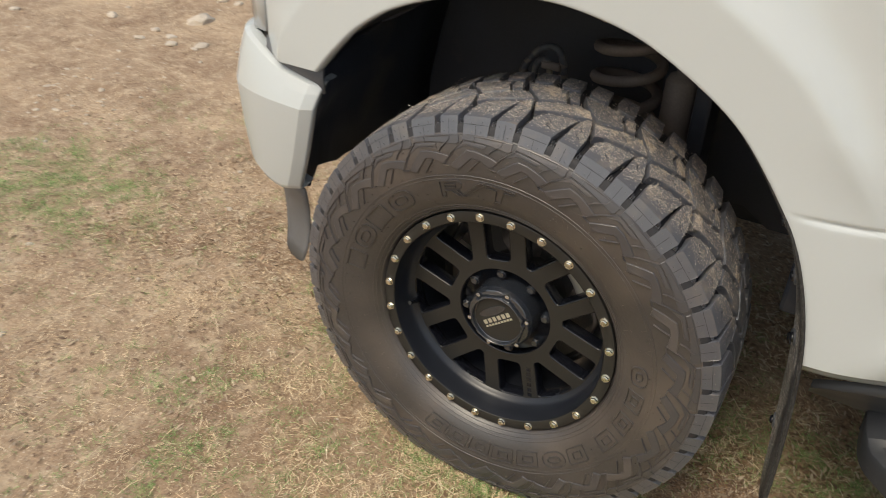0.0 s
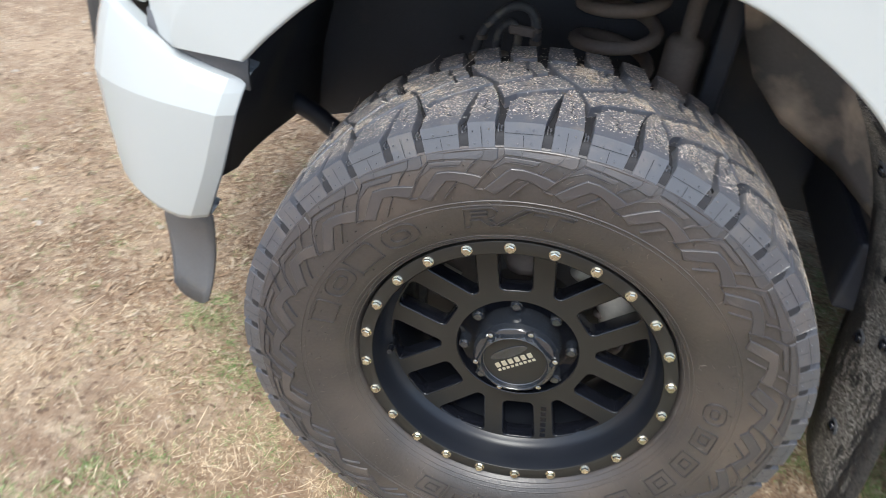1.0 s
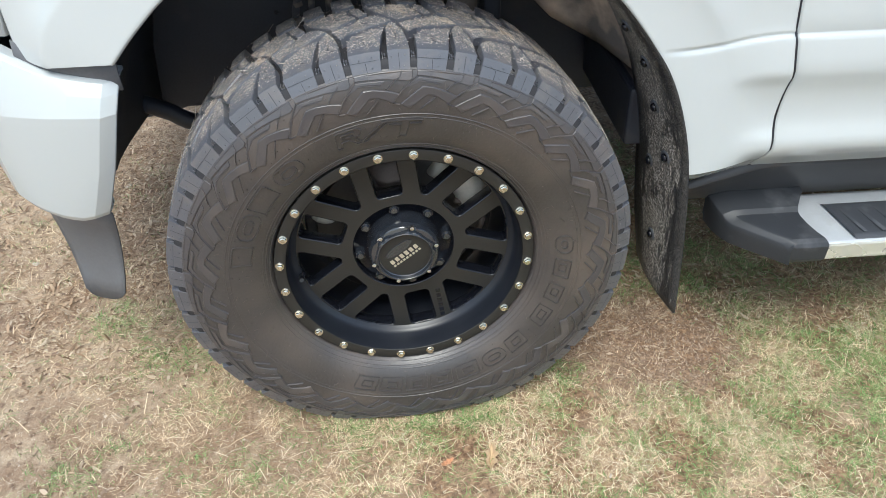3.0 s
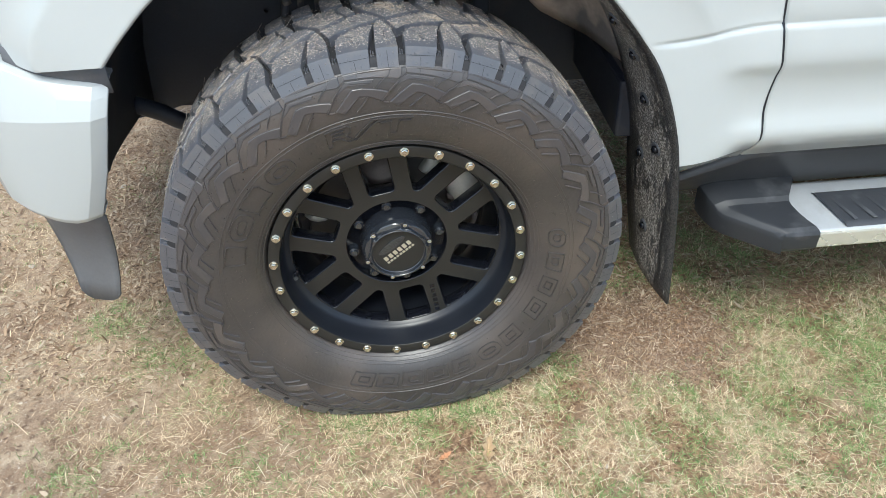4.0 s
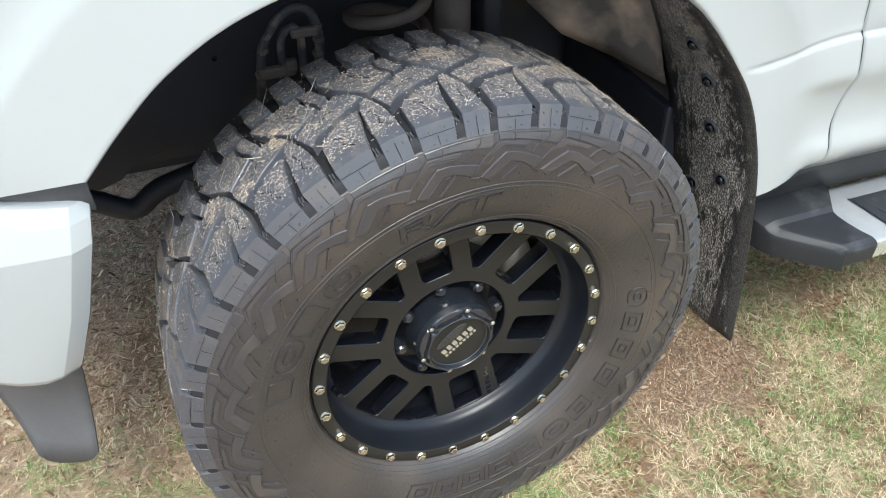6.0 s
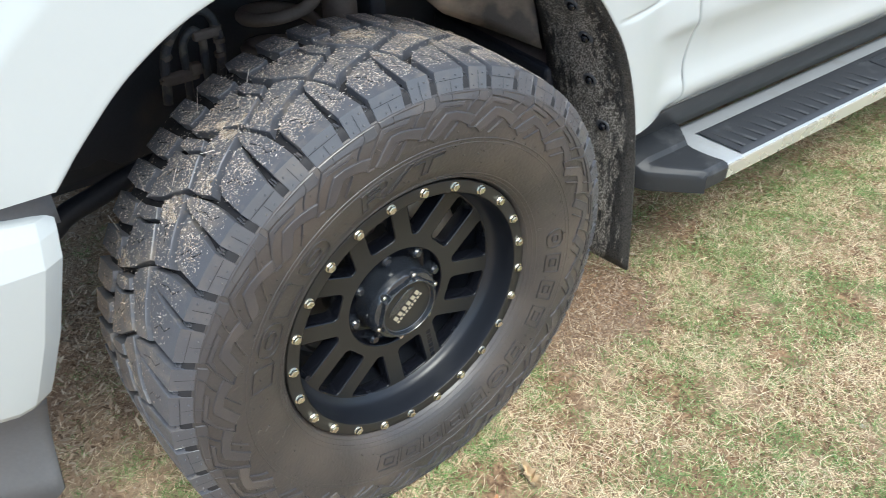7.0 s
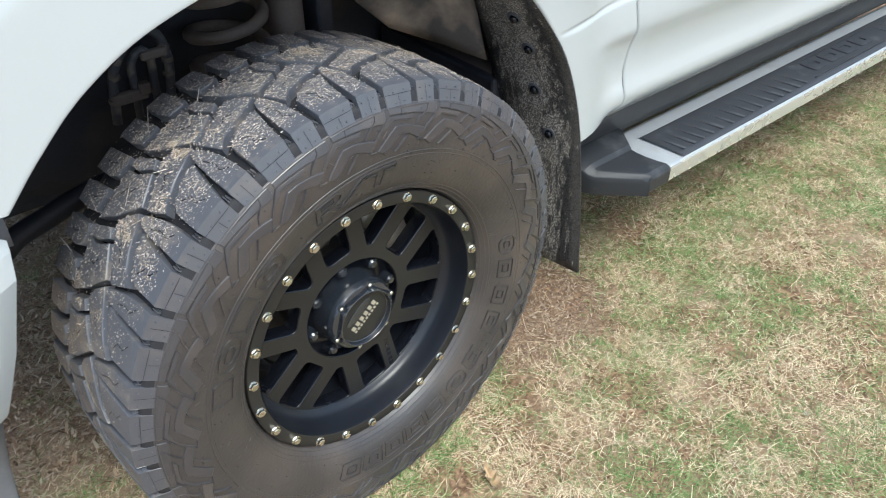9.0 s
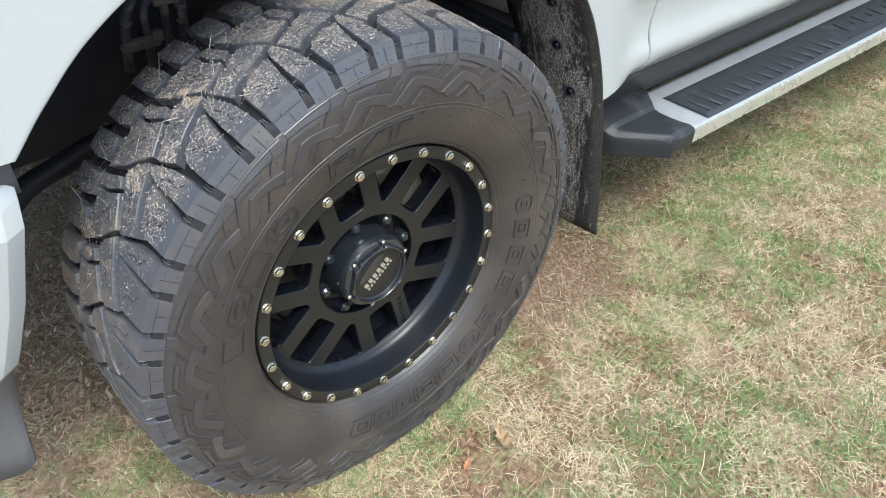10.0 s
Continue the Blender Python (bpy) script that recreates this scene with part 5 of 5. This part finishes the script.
blades("green_grass", tufts(22, 3600, -1.4, 3.6, -2.8, -.84, lambda x, y: .2 + .8 * smooth(.42, .66, fbm(x, y, 3.2, 21)), 4, 12, .012), (.008, .028), (.0012, .0026), .50, GREEN, "scattered green tufts in dry turf", "grass", 11)
blades("green_grass", tufts(13, 19500, -2.4, 3.1, -.85, 1.2, green_weight, 4, 15, .012), (.008, .028), (.0007, .0013), .56, GREEN, "short green grass tufts in dry turf", "grass", 3)


def round_the_tyre(x, y):
    """Close along the tyre's foot."""
    edge = max(abs(x) - .17, -.035 - y, y - .26)
    return math.exp(-(edge / .018) ** 2) if edge > -.004 else 0.0


blades("dead_grass", tufts(24, 260, -.30, .32, -.12, .10, round_the_tyre, 4, 10, .008), (.014, .040), (.0009, .0018), .42, STRAW, "dry grass standing against the tyre", "dead grass", 12)
blades("green_grass", tufts(25, 170, -.30, .34, -.12, .10, lambda x, y: round_the_tyre(x, y) * (.3 + .7 * smooth(-.1, .2, x)), 4, 11, .008), (.014, .042), (.0009, .0018), .34, GREEN, "green grass standing against the tyre", "grass", 13)
blades("long_straw", patchy(14, 900, -1.4, 3.0, -.8, .9, lambda x, y: clear(x, y)), (.04, .09), (.0011, .0020), .95, STRAW, "long loose pale straws on the turf", "straw", 4)
blades("leaf_litter", patchy(16, 19000, -1.6, 1.6, .12, 2.4, lambda x, y: clear(x, y) * (.25 + .75 * smooth(.35, .6, fbm(x, y, 4, 31)))), (.008, .034), (.002, .008), .86, LITTER, "brown dead leaf scraps beneath the truck", "leaf litter", 6)
blades("leaf_litter", patchy(27, 9000, -.95, .1, .25, 1.5, lambda x, y: clear(x, y) * smooth(.22, .50, y + .2 * (fbm(x, y, 7, 3) - .5)) * (.4 + .6 * smooth(.3, .6, fbm(x, y, 9, 13)))), (.008, .030), (.0020, .0070), .80, LITTER, "curled brown leaf scraps between bumper and tyre", "leaf litter", 15)
blades("leaf_litter", patchy(17, 11000, -4.2, 2.8, -.85, 1.0, lambda x, y: clear(x, y) * max(smooth(.45, .7, fbm(x, y, 7, 33)) * (1.0 if x < -.4 else .6), 1 - smooth(.10, .20, math.hypot((x - .57) * .85, (y - .16) * 1.15)))), (.004, .012), (.0014, .0042), .9, LITTER, "brown leaf scraps and clods in the turf", "leaf litter", 7)
blades("leaf_litter", patchy(19, 9000, .30, .85, -.06, .42, lambda x, y: clear(x, y) * (1 - smooth(.14, .27, math.hypot((x - .57) * .85, (y - .16) * 1.15)))), (.003, .010), (.0014, .0040), .80, CLODS, "dark brown soil crumbs behind the wheel", "soil crumbs", 9)
blades("leaf_litter", patchy(18, 10000, -4.4, -.5, -.7, 2.6, lambda x, y: .15 + .85 * smooth(.42, .62, fbm(x, y, 5, 41))), (.006, .022), (.003, .010), .93, CLODS, "small brown clods and pale chips on bare soil", "soil crumbs", 8)


def stone_mesh(seed, mat):
    bm = bmesh.new()
    bmesh.ops.create_icosphere(bm, subdivisions=2, radius=1)
    for v in bm.verts:
        v.co *= 1 + .35 * noise.noise(v.co * 1.3 + Vector((seed * 7.1, 0, 0)))
        v.co.z *= .55
    me = bpy.data.meshes.new("stone")
    bm.to_mesh(me)
    bm.free()
    me.materials.append(mat)
    return me


stones = [stone_mesh(k, STONE) for k in range(5)]
rng = random.Random(5)
spots = [(-4.1, 1.49, .032), (-3.56, 1.77, .045), (-3.15, 1.74, .028), (-3.10, 1.59, .030), (-2.97, 1.70, .030), (-2.87, 1.61, .035), (-3.07, 2.01, .085), (-2.71, 1.68, .041), (-2.70, 1.62, .023), (-3.29, 2.39, .042), (-3.17, 2.40, .035),
         (-2.80, .84, .015), (-2.78, .86, .013), (-2.87, .97, .010), (-2.93, 1.03, .013), (-2.58, .96, .018), (-2.72, 1.02, .010), (-2.60, .65, .016), (-2.52, .69, .019), (-2.71, .74, .012), (-2.66, .69, .010), (-2.46, .87, .012), (-2.64, .83, .010), (-1.41, .60, .010)]
for k in range(50):
    spots.append((-2.65 + rng.gauss(0, .22), .80 + rng.gauss(0, .20), rng.uniform(.004, .012)))
for k in range(60):
    spots.append((rng.uniform(-4.2, -.7), rng.uniform(-.5, 2.4), rng.uniform(.005, .016)))
for k in range(14):
    spots.append((rng.uniform(.1, 2.2), rng.uniform(-.6, .3), rng.uniform(.004, .009)))
for k, (x, y, s) in enumerate(spots):
    st = new("stone", stones[k % 5])
    st.matrix_basis = pose(x, y, ground_z(x, y) + s * .12, 0, 0, rng.uniform(0, 360)) @ Matrix.Diagonal((s, s * rng.uniform(.55, .9), s * .8, 1))
    tagged(st, "small pale grey stone lying on bare soil", "stone", "stones on the soil")


def leaf(x, y, size, mat, turn, label):
    """A dry lobed leaf, curled along its rib."""
    rows = []
    for i in range(13):
        t = i / 12
        half = size * (.10 + .42 * math.sin(math.pi * min(1, t * 1.05)) * (.62 + .38 * math.cos(2 * math.pi * 3.5 * t)))
        lift = size * (.10 + .30 * (2 * t - 1) ** 2)
        rows.append([(size * (2 * t - 1), half * s, lift + size * .55 * s * s + size * .08 * math.sin(9 * t + 3 * s)) for s in (-1, -.5, 0, .5, 1)])
    bm = thick(sheet(rows), .0005)
    ob = part("dry_leaf", bm, mat, None, "", pose(x, y, ground_z(x, y) + .003, 6, 0, turn))
    tagged(ob, label, "leaf")


leaf(.060, -.151, .015, LEAF_ORANGE, 30, "small orange dry leaf lying on the grass")
leaf(.148, -.153, .032, LEAF_PALE, 80, "pale tan curled dry leaf on the grass")
